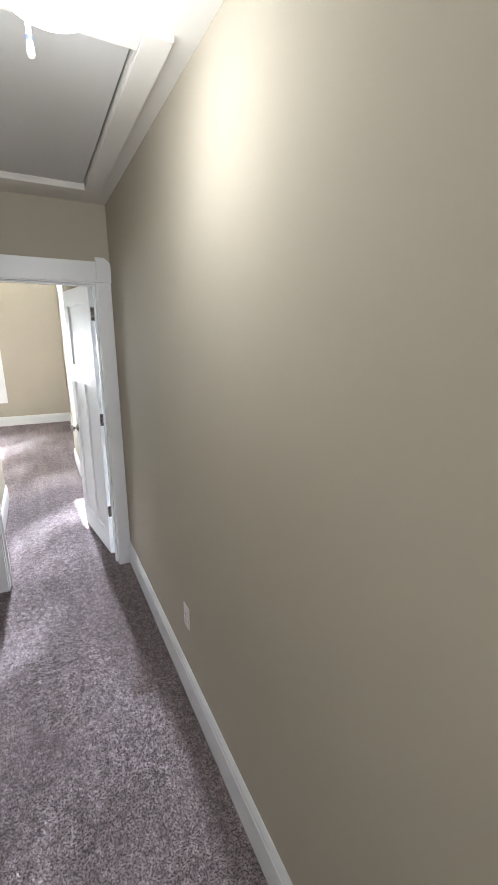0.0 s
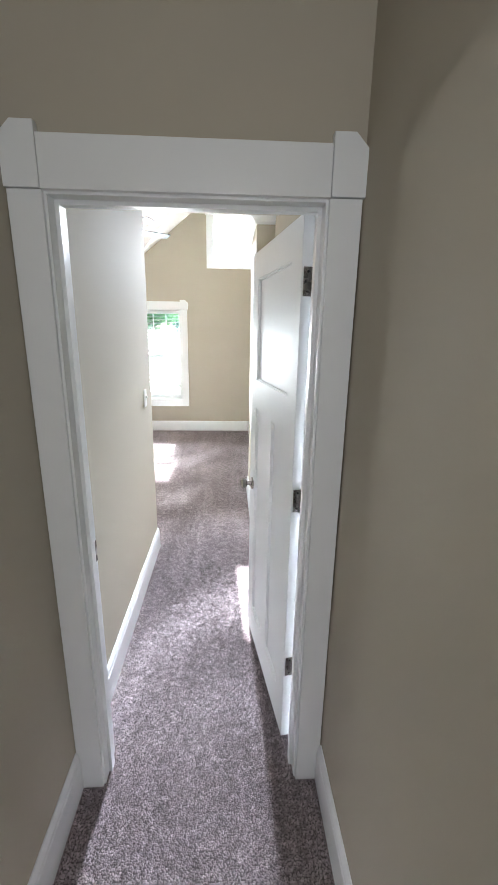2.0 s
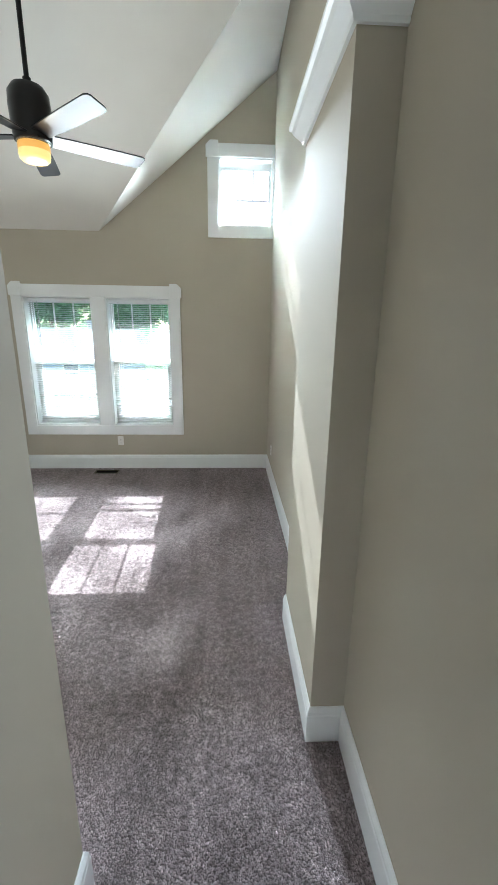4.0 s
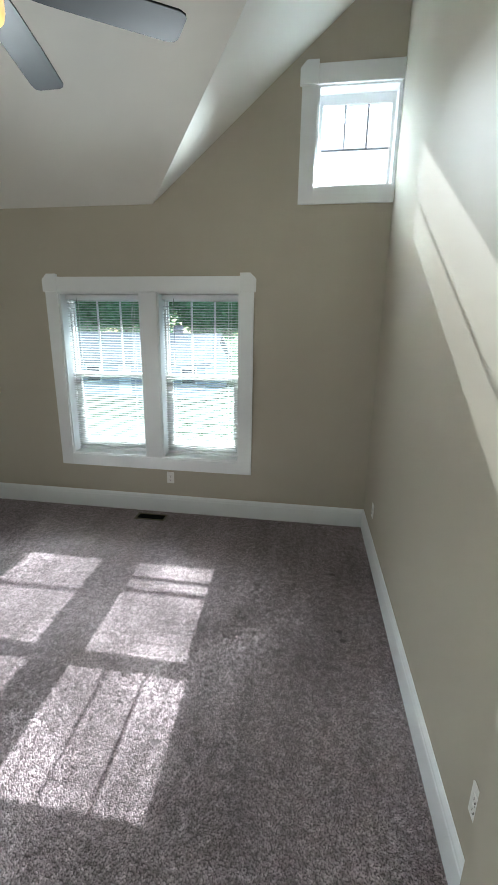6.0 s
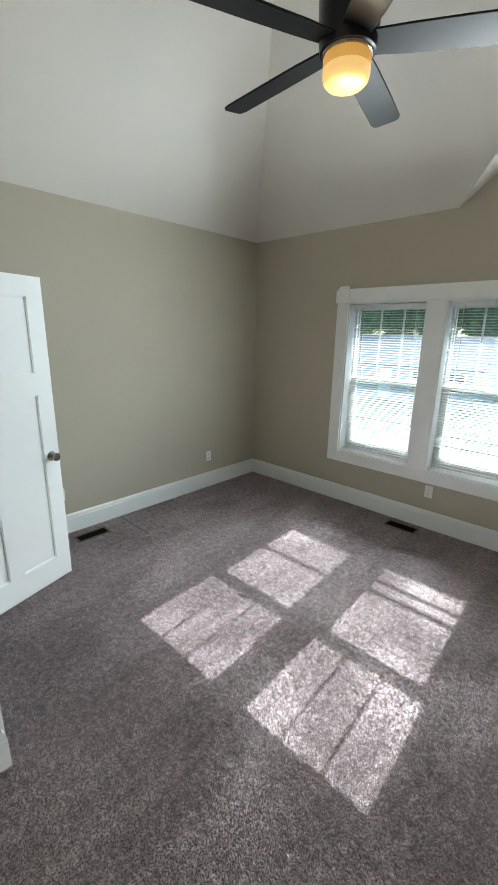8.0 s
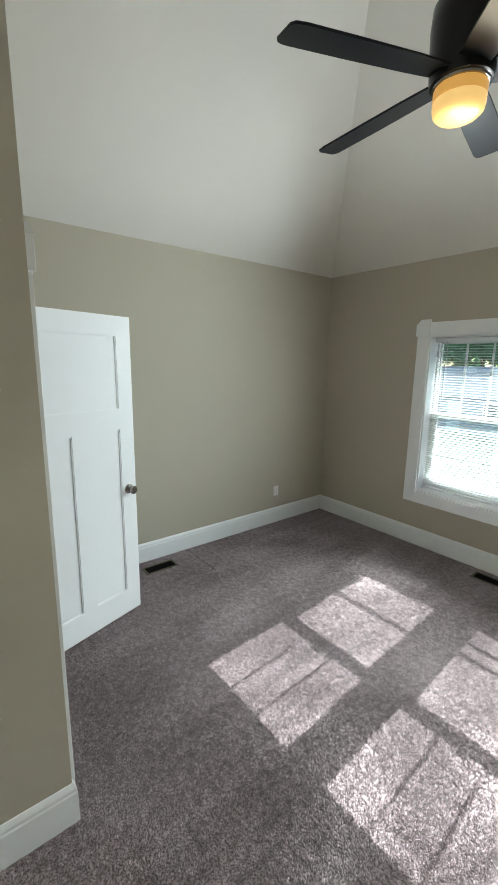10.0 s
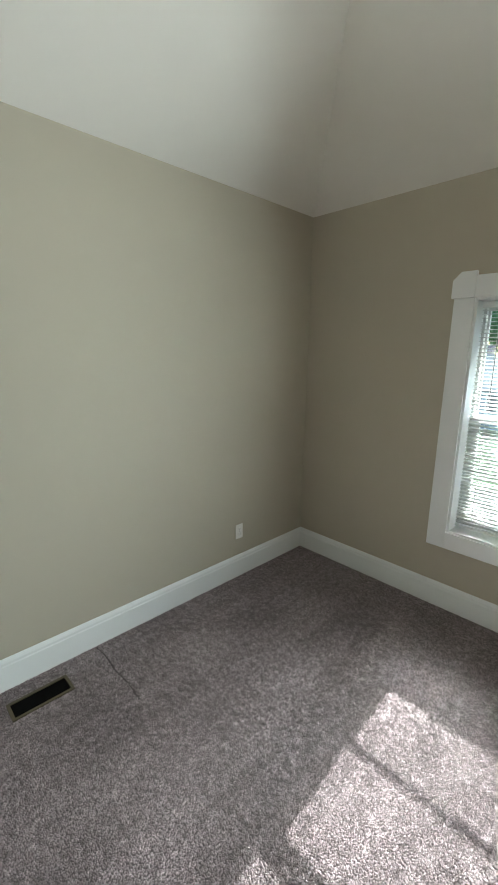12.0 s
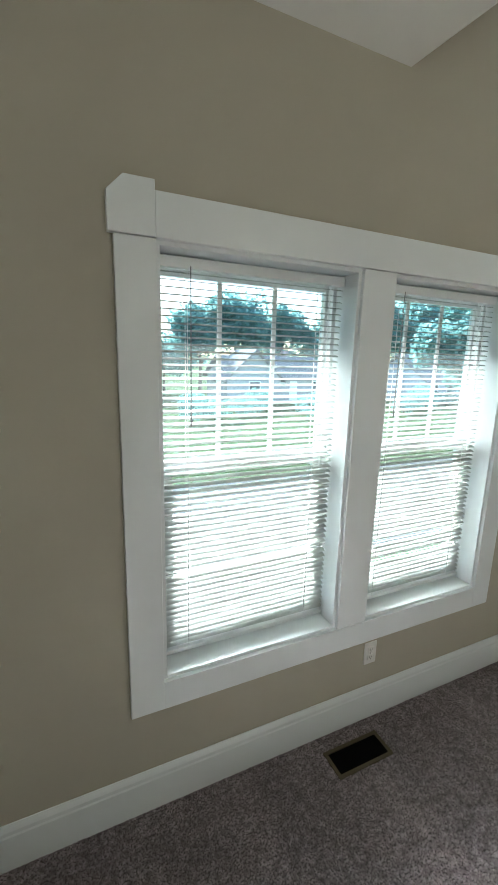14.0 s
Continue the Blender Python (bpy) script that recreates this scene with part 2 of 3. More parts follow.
structure("wall_hall", boxes((XP - 0.115, XP, YEND, YD, -0.25, TOP)), WALL, "greige painted drywall hall wall", "wall")
structure("wall_hall_end", boxes((XP - 0.115, T, YEND - T, YEND, -0.25, TOP)), WALL, "greige painted drywall at the hall's end", "wall")
# door wall
DX0, DX1, DZ = -0.836, -0.092, 2.045
w = boxes((XP - 0.115, DX0, YD, YDN, -0.25, TOP), (DX0, DX1, YD, YDN, DZ, TOP), (DX1, 0, YD, YDN, -0.25, TOP))
structure("wall_door", w, WALL, "greige painted drywall wall around the hall door", "wall")

# boxed chase on the east wall, with a crown moulding round its top
SX, SY0, SY1, SZ = -0.142, -3.605, -2.850, 2.505
structure("wall_chase", boxes((SX, 0, SY0, SY1, -0.05, SZ + 0.09)), WALL, "shallow boxed-out greige drywall chase", "wall")

# ---------------------------------------------------------------- ceilings


def vault():
    e = 0.05
    a = (XW - e, e, EAVE - e * PN)
    p = (XV - e * PN / PG, e, EAVE - e * PN)
    g = (e, e, EAVE + PG * (e - XV))
    sv = (g[2] - EAVE) / PN
    v = (e, -sv, g[2])
    sc = (CAP - EAVE) / PN
    h = (XW + sc, -sc, CAP)
    n2 = (e, -sc, CAP)
    south = YA - 0.05
    c1, c2 = (h[0], south, CAP), (e, south, CAP)
    w2 = (XW - e, south, EAVE - e * PN)
    bm = bmesh.new()
    k = {n: (bm.verts.new(q), bm.verts.new((q[0], q[1], q[2] + 0.14))) for n, q in dict(a=a, p=p, g=g, v=v, h=h, n=n2, c1=c1, c2=c2, w=w2).items()}
    for names in ("ahcw", "apvnh", "pgv", "hn2c"):
        ids = {"ahcw": ["a", "h", "c1", "w"], "apvnh": ["a", "p", "v", "n", "h"], "pgv": ["p", "g", "v"], "hn2c": ["h", "n", "c2", "c1"]}[names]
        bm.faces.new([k[i][0] for i in ids])
        bm.faces.new([k[i][1] for i in ids][::-1])
    rim = ["a", "p", "g", "v", "n", "c2", "c1", "w"]
    for i, j in zip(rim, rim[1:] + rim[:1]):
        bm.faces.new((k[i][0], k[j][0], k[j][1], k[i][1]))
    bmesh.ops.recalc_face_normals(bm, faces=bm.faces[:])
    return bm


structure("ceiling_vault", vault(), CEIL, "white vaulted ceiling with hip and valley folds", "ceiling")
HX0, HX1, HY0, HY1 = -0.712, -0.152, -7.470, -6.175     # attic hatch
w = boxes((XA, 0, YA, YC, FLAT, TOP), (XP, 0, YDN, YA, FLAT, FLAT + 0.12))
structure("ceiling_passage", w, CEIL, "flat white passage ceiling", "ceiling")
w = boxes((XP, HX0, YEND, YD, FLAT, FLAT + 0.12), (HX1, 0, YEND, YD, FLAT, FLAT + 0.12), (HX0, HX1, YEND, HY0, FLAT, FLAT + 0.12), (HX0, HX1, HY1, YD, FLAT, FLAT + 0.12))
structure("ceiling_hall", w, CEIL, "flat white hall ceiling", "ceiling")
structure("ceiling_closet", boxes((XW, XA - 0.115, YA, YS - 0.115, 2.44, 2.5)), CEIL, "plain closet ceiling", "ceiling")

# ---------------------------------------------------------------- baseboards
BH, BT = 0.176, 0.016


def base_profile():
    """Depth and height of a one-piece baseboard with an eased, stepped top."""
    return [(0, 0), (BT, 0), (BT, BH - 0.040), (BT - 0.003, BH - 0.034), (BT - 0.003, BH - 0.020), (BT - 0.007, BH - 0.010), (0.004, BH), (0, BH)]


def baseboard(x0, y0, x1, y1, nx, ny, e0=0.0, e1=0.0):
    """A baseboard along a wall's foot. n: the side it faces. e0, e1: how far its front runs on past its ends (mitres)."""
    d = Vector((x1 - x0, y1 - y0, 0)).normalized()
    bm = bmesh.new()
    ends = []
    for (x, y), ext, sgn in (((x0, y0), e0, -1), ((x1, y1), e1, 1)):
        ends.append([bm.verts.new((x + nx * u + sgn * d.x * ext * u / BT, y + ny * u + sgn * d.y * ext * u / BT, v)) for u, v in base_profile()])
    k = len(ends[0])
    bm.faces.new(ends[0])
    bm.faces.new(ends[1][::-1])
    for i in range(k):
        j = (i + 1) % k
        bm.faces.new((ends[0][j], ends[0][i], ends[1][i], ends[1][j]))
    bmesh.ops.recalc_face_normals(bm, faces=bm.faces[:])
    return structure("baseboard", bm, TRIM, "tall white painted baseboard with a stepped top", "baseboard")


baseboard(XW, 0, XE, 0, 0, -1, -BT, -BT)
baseboard(XW, YS, XW, 0, 1, 0, -BT, -BT)
baseboard(XE, SY1, XE, 0, -1, 0, -BT, -BT)
baseboard(XE, SY1, SX, SY1, 0, 1, -BT, BT)
baseboard(SX, SY1, SX, SY0, -1, 0, BT, BT)
baseboard(SX, SY0, XE, SY0, 0, -1, BT, -BT)
baseboard(XE, YDN, XE, SY0, -1, 0, -BT, -BT)
baseboard(XP, YDN, XP, YA, 1, 0, -BT, BT)
baseboard(XP, YA, XA, YA, 0, 1, BT, -BT)
baseboard(XA, YA, XA, YS, 1, 0, -BT, BT)
baseboard(XP, YEND, XP, YD - 0.02, 1, 0)
baseboard(XE, YEND, XE, YD - 0.02, -1, 0)
baseboard(XW, YS, CX0 - 0.11, YS, 0, 1, -BT)
baseboard(CX1 + 0.11, YS, XA, YS, 0, 1, 0, BT)

# crown moulding of the chase
CR = [(0, 0), (0.012, 0.0), (0.016, 0.014), (0.030, 0.030), (0.050, 0.052), (0.058, 0.070), (0.070, 0.076), (0.070, 0.092), (0, 0.092)]


def crown(x0, y0, x1, y1, nx, ny, e0, e1):
    d = Vector((x1 - x0, y1 - y0, 0)).normalized()
    bm = bmesh.new()
    ends = []
    for (x, y), ext, sgn in (((x0, y0), e0, -1), ((x1, y1), e1, 1)):
        ends.append([bm.verts.new((x + nx * u + sgn * d.x * ext * u, y + ny * u + sgn * d.y * ext * u, SZ + v)) for u, v in CR])
    bm.faces.new(ends[0])
    bm.faces.new(ends[1][::-1])
    for i in range(len(CR)):
        j = (i + 1) % len(CR)
        bm.faces.new((ends[0][j], ends[0][i], ends[1][i], ends[1][j]))
    bmesh.ops.recalc_face_normals(bm, faces=bm.faces[:])
    return structure("trim", bm, TRIM, "white crown moulding round the top of the chase", "moulding")


crown(XE, SY1, SX, SY1, 0, 1, 0, 1)
crown(SX, SY1, SX, SY0, -1, 0, 1, 1)
crown(SX, SY0, XE, SY0, 0, -1, 1, 0)

# ---------------------------------------------------------------- cased openings


def ear(x_in, x_out, z0, z1, y0, y1, cut=0.046):
    """Corner block with its outer top corner cut off."""
    s = 1 if x_out > x_in else -1
    return prism([(x_in, z0), (x_out, z0), (x_out, z1 - cut), (x_out - s * cut, z1), (x_in, z1)], "y", y0, y1, 0.002)


def casing(owner, x0, x1, z0, z1, face, side, wide=0.118, left=True, right=True, foot=None, right_wide=None, mullion=None):
    """White flat casing with cut corner blocks round an opening, on the wall face at y = face, standing out to the side -1 or +1."""
    def ys(t):
        return (face, face + side * t) if side > 0 else (face + side * t, face)
    t1, t2, t3 = ys(0.019), ys(0.024), ys(0.027)
    bottom = z0 if foot is None else foot
    part("side_casing", soft_box(x0 - wide, x0, *t1, bottom, z1 - 0.0005, 0.0016), TRIM, owner)
    rw = right_wide or wide
    part("side_casing", soft_box(x1, x1 + rw, *t1, bottom, z1 - 0.0005, 0.0016), TRIM, owner)
    hx0, hx1 = x0 - 0.001, x1 + (0.001 if right else rw)
    part("head_casing", soft_box(hx0, hx1, *t2, z1, z1 + 0.124, 0.0016), TRIM, owner)
    if left:
        part("corner_block", ear(x0 - 0.002, x0 - wide - 0.016, z1 + 0.001, z1 + 0.150, *t3), TRIM, owner)
    if right:
        part("corner_block", ear(x1 + 0.002, x1 + rw + 0.016, z1 + 0.001, z1 + 0.150, *t3), TRIM, owner)
    if foot is not None:
        part("apron_casing", soft_box(x0 + 0.0002, x1 - 0.0002, *t1, foot, z0, 0.0012), TRIM, owner)
    if mullion:
        part("mullion_casing", soft_box(mullion[0], mullion[1], *t1, z0 + 0.001, z1 - 0.001), TRIM, owner)


def jamb(owner, x0, x1, z0, z1, y0, y1, t=0.014, sill=True):
    """Lining boards inside an opening."""
    part("jamb", boxes((x0, x0 + t, y0, y1, z0, z1)), TRIM, owner)
    part("jamb", boxes((x1 - t, x1, y0, y1, z0, z1)), TRIM, owner)
    part("head_jamb", boxes((x0 + t, x1 - t, y0, y1, z1 - t, z1)), TRIM, owner)
    if sill:
        part("sill", soft_box(x0 + t, x1 - t, y0, y1, z0, z0 + t, 0.002), TRIM, owner)


def sash(owner, x0, x1, z0, z1, y, lites, cross=None, stile=0.036, name="sash", foot=None, bar=0.008, paint=VINYL, head=None):
    """A framed pane with grille bars."""
    d = 0.028
    foot, head = foot or stile, head or stile
    s = part(name, boxes((x0, x0 + stile, y, y + d, z0, z1), (x1 - stile, x1, y, y + d, z0, z1), (x0 + stile, x1 - stile, y, y + d, z0, z0 + foot), (x0 + stile, x1 - stile, y, y + d, z1 - head, z1)), VINYL, owner)
    g = part("pane", boxes((x0 + stile - 0.004, x1 - stile + 0.004, y + 0.012, y + 0.016, z0 + foot - 0.004, z1 - head + 0.004)), GLASS, s)
    g.visible_shadow = False
    step = (x1 - x0 - 2 * stile) / lites
    low = z0 + foot if cross is None else cross
    for i in range(1, lites):
        x = x0 + stile + i * step
        part("grille_bar", boxes((x - bar, x + bar, y + 0.008, y + 0.020, low, z1 - head)), paint, s)
    if cross is not None:
        part("grille_bar", boxes((x0 + stile, x1 - stile, y + 0.007, y + 0.021, cross - bar, cross + bar)), paint, s)
    return s


win1 = thing("window_1", "white double-hung twin window with wide white casing", "window", (0, 0, 0), kind="structure")
casing(win1, WIN_A[0], WIN_B[1], WIN_A[2], WIN_A[3], 0, -1, foot=0.439, mullion=(WIN_A[1], WIN_B[0]))
for o in (WIN_A, WIN_B):
    jamb(win1, *o, -0.004, T)
    zr = 1.305
    part("frame_liner", boxes((o[0] + 0.013, o[0] + 0.030, 0.124, 0.190, o[2] + 0.013, o[3] - 0.013), (o[1] - 0.030, o[1] - 0.013, 0.124, 0.190, o[2] + 0.013, o[3] - 0.013), (o[0] + 0.030, o[1] - 0.030, 0.124, 0.190, o[3] - 0.030, o[3] - 0.013), (o[0] + 0.030, o[1] - 0.030, 0.124, 0.190, o[2] + 0.013, o[2] + 0.026)), VINYL, win1)
    i0, i1 = o[0] + 0.028, o[1] - 0.028
    sash(win1, i0, i1, zr - 0.020, o[3] - 0.022, 0.158, 3, name="upper_sash", stile=0.014, head=0.044, foot=0.040)
    sash(win1, i0, i1, o[2] + 0.022, zr + 0.020, 0.126, 1, name="lower_sash", stile=0.046, foot=0.108)
    part("sash_lock", soft_box((i0 + i1) / 2 - 0.03, (i0 + i1) / 2 + 0.03, 0.121, 0.145, zr + 0.0205, zr + 0.034), VINYL, win1)
win2 = thing("window_2", "small white high window with grille bars", "window", (0, 0, 0), kind="structure")
casing(win2, *WIN_H, 0, -1, foot=2.676, right=False, right_wide=0.012)
jamb(win2, *WIN_H, -0.004, T)
sash(win2, WIN_H[0] + 0.015, WIN_H[1] - 0.015, WIN_H[2] + 0.015, WIN_H[3] - 0.015, 0.10, 3, cross=3.075, stile=0.026, bar=0.008, paint=BAR, head=0.066)

# ---------------------------------------------------------------- blinds


def blind(x0, x1, z0, z1, label, stuck=()):
    """An open mini blind hanging inside a window opening."""
    b = thing("window_blind", label, "blind", ((x0 + x1) / 2, 0.088, z1), group="mini blinds")
    hw = (x1 - x0) / 2
    part("headrail", soft_box(-hw, hw, -0.018, 0.018, -0.040, -0.006, 0.002), VINYL, b)
    drop = z1 - z0
    bm = bmesh.new()
    sec = [(-0.0125, -0.0012), (-0.006, 0.0008), (0.0, 0.0015), (0.006, 0.0008), (0.0125, -0.0012)]
    a = [bm.verts.new((-hw + 0.004, y, z)) for y, z in sec]
    c = [bm.verts.new((hw - 0.004, y, z)) for y, z in sec]
    a2 = [bm.verts.new((-hw + 0.004, y, z - 0.0007)) for y, z in sec]
    c2 = [bm.verts.new((hw - 0.004, y, z - 0.0007)) for y, z in sec]
    for i in range(4):
        bm.faces.new((a[i], a[i + 1], c[i + 1], c[i]))
        bm.faces.new((a2[i + 1], a2[i], c2[i], c2[i + 1]))
    bmesh.ops.recalc_face_normals(bm, faces=bm.faces[:])
    me = mesh_of("slat", bm, SLAT, True)
    step = 0.0225
    count = int((drop - 0.070) / step)
    for i in range(count):
        s = new("slat", me)
        s.parent = b
        z = -0.052 - i * step
        tilt = 11 + 14 * i / count + random.uniform(-1.2, 1.2)
        if i in stuck:
            tilt = -38
        s.matrix_basis = pose(0, 0, z, tilt, random.uniform(-0.12, 0.12), 0)
    zb = -0.052 - count * step - 0.004
    part("bottom_rail", soft_box(-hw + 0.003, hw - 0.003, -0.013, 0.013, zb - 0.012, zb + 0.004, 0.003), VINYL, b)
    for x in (-hw * 0.72, hw * 0.72):
        part("ladder_cord", boxes((x - 0.001, x + 0.001, -0.0145, -0.0130, zb, -0.04), (x - 0.001, x + 0.001, 0.0130, 0.0145, zb, -0.04)), VINYL, b)
    part("tilt_wand", turned(lathe([(0, 0), (0.0025, 0.002), (0.003, 0.03), (0.002, 0.05), (0.002, 0.52), (0, 0.522)], 8), pose(-hw + 0.11, -0.026, -0.555)), WAND, b, "thin dark wand", True)
    part("lift_cord", turned(lathe([(0, -0.30), (0.005, -0.298), (0.003, -0.27), (0.0012, -0.265), (0.0012, 0.4), (0, 0.401)], 8), pose(hw - 0.07, -0.022, -0.44)), VINYL, b, "", True)
    return b


blind(WIN_A[0] + 0.017, WIN_A[1] - 0.017, WIN_A[2] + 0.024, WIN_A[3] - 0.014, "white horizontal mini blind, lowered with its slats open", (47,))
blind(WIN_B[0] + 0.017, WIN_B[1] - 0.017, WIN_B[2] + 0.024, WIN_B[3] - 0.014, "white horizontal mini blind, lowered with its slats open", (49, 53))

# ---------------------------------------------------------------- doors


def knob_mesh(side):
    prof = [(0, 0), (0.032, 0.0), (0.033, 0.004), (0.030, 0.008), (0.014, 0.011), (0.011, 0.022), (0.012, 0.030), (0.022, 0.035), (0.028, 0.046), (0.027, 0.056), (0.020, 0.063), (0, 0.065)]
    return turned(lathe(prof, 28), pose(0, 0, 0, -90 * side, 0, 0))


def door_leaf(owner, wide, high=2.03, thick=0.035):
    """Three-panel craftsman leaf. Its hinge edge is at x = 0, it runs to x = wide, centred on y = 0."""
    h = thick / 2
    st, top, mid, bot = 0.112, 0.118, 0.135, 0.172
    zm = high - 0.575
    body = part("door_leaf", boxes((0, st, -h, h, 0, high), (wide - st, wide, -h, h, 0, high), (st, wide - st, -h, h, high - top, high), (st, wide - st, -h, h, zm - mid, zm), (st, wide - st, -h, h, 0, bot), (wide / 2 - 0.05, wide / 2 + 0.05, -h, h, bot, zm - mid)), DOORW, owner)
    holes = [(st, wide - st, zm, high - top), (st, wide / 2 - 0.05, bot, zm - mid), (wide / 2 + 0.05, wide - st, bot, zm - mid)]
    for a, b, c, d in holes:
        part("panel", boxes((a - 0.003, b + 0.003, -h + 0.011, h - 0.011, c - 0.003, d + 0.003)), DOORW, body)
        for s in (-1, 1):
            bead = bmesh.new()
            y0, y1 = (h - 0.011, h - 0.004) if s > 0 else (-h + 0.004, -h + 0.011)
            for q in ((a, a + 0.007, y0, y1, c, d), (b - 0.007, b, y0, y1, c, d), (a + 0.007, b - 0.007, y0, y1, c, c + 0.007), (a + 0.007, b - 0.007, y0, y1, d - 0.007, d)):
                box(bead, *q)
            part("panel_bead", bead, DOORW, body)
    for s in (-1, 1):
        part("knob", turned(knob_mesh(s), pose(wide - 0.062, s * h, 0.905)), NICKEL, body, "satin nickel door knob", True)
    part("latch_plate", boxes((wide - 0.0005, wide + 0.0015, -0.012, 0.012, 0.875, 0.935)), NICKEL, body)
    return body


def hinge(owner, x, y, z):
    """Butt hinge: two leaves and a knuckle."""
    hg = part("hinge", turned(lathe([(0, -0.047), (0.005, -0.046), (0.0062, -0.044), (0.0062, 0.044), (0.005, 0.046), (0, 0.047)], 12), pose(x, y, z)), NICKEL, owner, "satin nickel butt hinge", True)
    return hg


# hall door, open into the passage
d1 = thing("door_1", "white three-panel door with satin nickel hardware, standing open", "door", (-0.113, -5.722, 0.022), 98.4, kind="structure")
door_leaf(d1, 0.745)
for z in (0.36, 1.09, 1.835):
    part("hinge_leaf", soft_box(-0.0022, 0.0, -0.0175, 0.012, z - 0.044, z + 0.044, 0.001), NICKEL, d1)
    hinge(d1, -0.004, -0.022, z)
    for dz, dy in ((-0.030, -0.004), (0.0, 0.004), (0.030, -0.004)):
        part("hinge_screw", turned(lathe([(0, 0), (0.0042, 0), (0.0036, 0.0008), (0.0012, 0.0003), (0, 0.0003)], 12), pose(-0.0022, dy, z + dz, 0, -90, 0)), SLOT, d1)
f1 = thing("door_frame_1", "white cased door frame with cut corner blocks", "door frame", (0, 0, 0), kind="structure")
casing(f1, DX0, DX1, 0, DZ, YD, -1, wide=0.088)
casing(f1, DX0, DX1, 0, DZ, YDN, 1, wide=0.070)
jamb(f1, DX0 - 0.009, DX1 + 0.009, 0, DZ + 0.009, YD - 0.006, YDN + 0.006, 0.016, sill=False)
part("door_stop", boxes((DX0 + 0.007, DX0 + 0.019, YDN - 0.075, YDN - 0.040, 0, DZ - 0.007), (DX1 - 0.019, DX1 - 0.007, YDN - 0.075, YDN - 0.040, 0, DZ - 0.007), (DX0 + 0.019, DX1 - 0.019, YDN - 0.075, YDN - 0.040, DZ - 0.019, DZ - 0.007)), TRIM, f1)
for z in (0.382, 1.112, 1.857):
    part("hinge_leaf", soft_box(DX1 - 0.0095, DX1 - 0.0068, YDN - 0.030, YDN + 0.006, z - 0.044, z + 0.044, 0.001), NICKEL, f1)
part("strike_plate", soft_box(DX0 + 0.0065, DX0 + 0.0092, YDN - 0.034, YDN + 0.004, 0.90, 0.98, 0.001), NICKEL, f1)

# closet door, open into the bedroom
d2 = thing("door_2", "white three-panel door standing open in the bedroom", "door", (-3.163, -3.422, 0.022), 108.0, kind="structure")
door_leaf(d2, 0.813)
for z in (0.36, 1.09, 1.835):
    hinge(d2, -0.004, 0.022, z)
f2 = thing("door_frame_2", "white cased closet door frame with cut corner blocks", "door frame", (0, 0, 0), kind="structure")
casing(f2, CX0, CX1, 0, CZ, YS, 1, wide=0.10)
jamb(f2, CX0 - 0.001, CX1 + 0.001, 0, CZ + 0.001, YS - 0.115, YS + 0.006, 0.016, sill=False)

# ---------------------------------------------------------------- ceiling fan
FX, FY, FZ = -1.612, -2.165, 2.769
fan = thing("ceiling_fan", "black five-blade ceiling fan with a lit amber glass light", "ceiling fan", (FX, FY, FZ))
part("motor_housing", lathe([(0, -0.045), (0.088, -0.045), (0.100, -0.040), (0.104, -0.02), (0.108, 0.05), (0.112, 0.13), (0.108, 0.19), (0.085, 0.225), (0.040, 0.240), (0.022, 0.245), (0.022, 0.27), (0, 0.27)], 48), BLACK, fan, "", True)
part("downrod", lathe([(0, 0.26), (0.0135, 0.26), (0.0135, 1.80), (0, 1.80)], 16), BLACK, fan, "", True)
part("canopy", lathe([(0, 1.72), (0.03, 1.722), (0.06, 1.75), (0.075, 1.80), (0.075, 1.838), (0, 1.838)], 32), BLACK, fan, "", True)
part("light_trim", lathe([(0.082, -0.052), (0.090, -0.050), (0.092, -0.044), (0.082, -0.044)], 48), NICKEL, fan, "thin satin metal ring", True)
part("light_band", lathe([(0, -0.048), (0.084, -0.050), (0.086, -0.056), (0.086, -0.086), (0.0855, -0.088), (0, -0.088)], 48), AMBER_TOP, fan, "amber glass band", True)
part("light_bowl", lathe([(0, -0.089), (0.0855, -0.089), (0.086, -0.106), (0.081, -0.126), (0.068, -0.138), (0.040, -0.144), (0, -0.146)], 48), AMBER, fan, "glowing frosted amber bowl", True)


fl = bpy.data.lights.new("fan_lamp_light", 'POINT')
fl.energy, fl.shadow_soft_size, fl.color = 0.8, 0.08, (1.0, 0.80, 0.55)
new("fan_lamp_light", fl).location = (FX, FY, FZ - 0.26)


def blade_mesh():
    """A thin paddle with a slanted, rounded tip, pitched along its length."""
    bm = bmesh.new()
    out = [(0.085, 0.052), (0.20, 0.062), (0.40, 0.067), (0.60, 0.069), (0.632, 0.063), (0.645, 0.047), (0.655, -0.038), (0.648, -0.055), (0.625, -0.064), (0.40, -0.063), (0.20, -0.058), (0.085, -0.052)]
    lo = [bm.verts.new((x, y, -0.004)) for x, y in out]
    hi = [bm.verts.new((x, y, 0.004)) for x, y in out]
    bm.faces.new(lo[::-1])
    bm.faces.new(hi)
    for i in range(len(out)):
        j = (i + 1) % len(out)
        bm.faces.new((lo[i], lo[j], hi[j], hi[i]))
    bmesh.ops.recalc_face_normals(bm, faces=bm.faces[:])
    bmesh.ops.bevel(bm, geom=bm.edges[:], offset=0.002, segments=1, affect='EDGES')
    return mesh_of("blade", bm, BLADE, True)


bl = blade_mesh()
for i in range(5):
    b = new("blade", bl)
    b.parent = fan
    b.matrix_basis = pose(0, 0, -0.012, 0, 0, 31.5 + 72 * i) @ pose(0, 0, 0, -11, 0, 0)

# ---------------------------------------------------------------- outlets, switch, registers


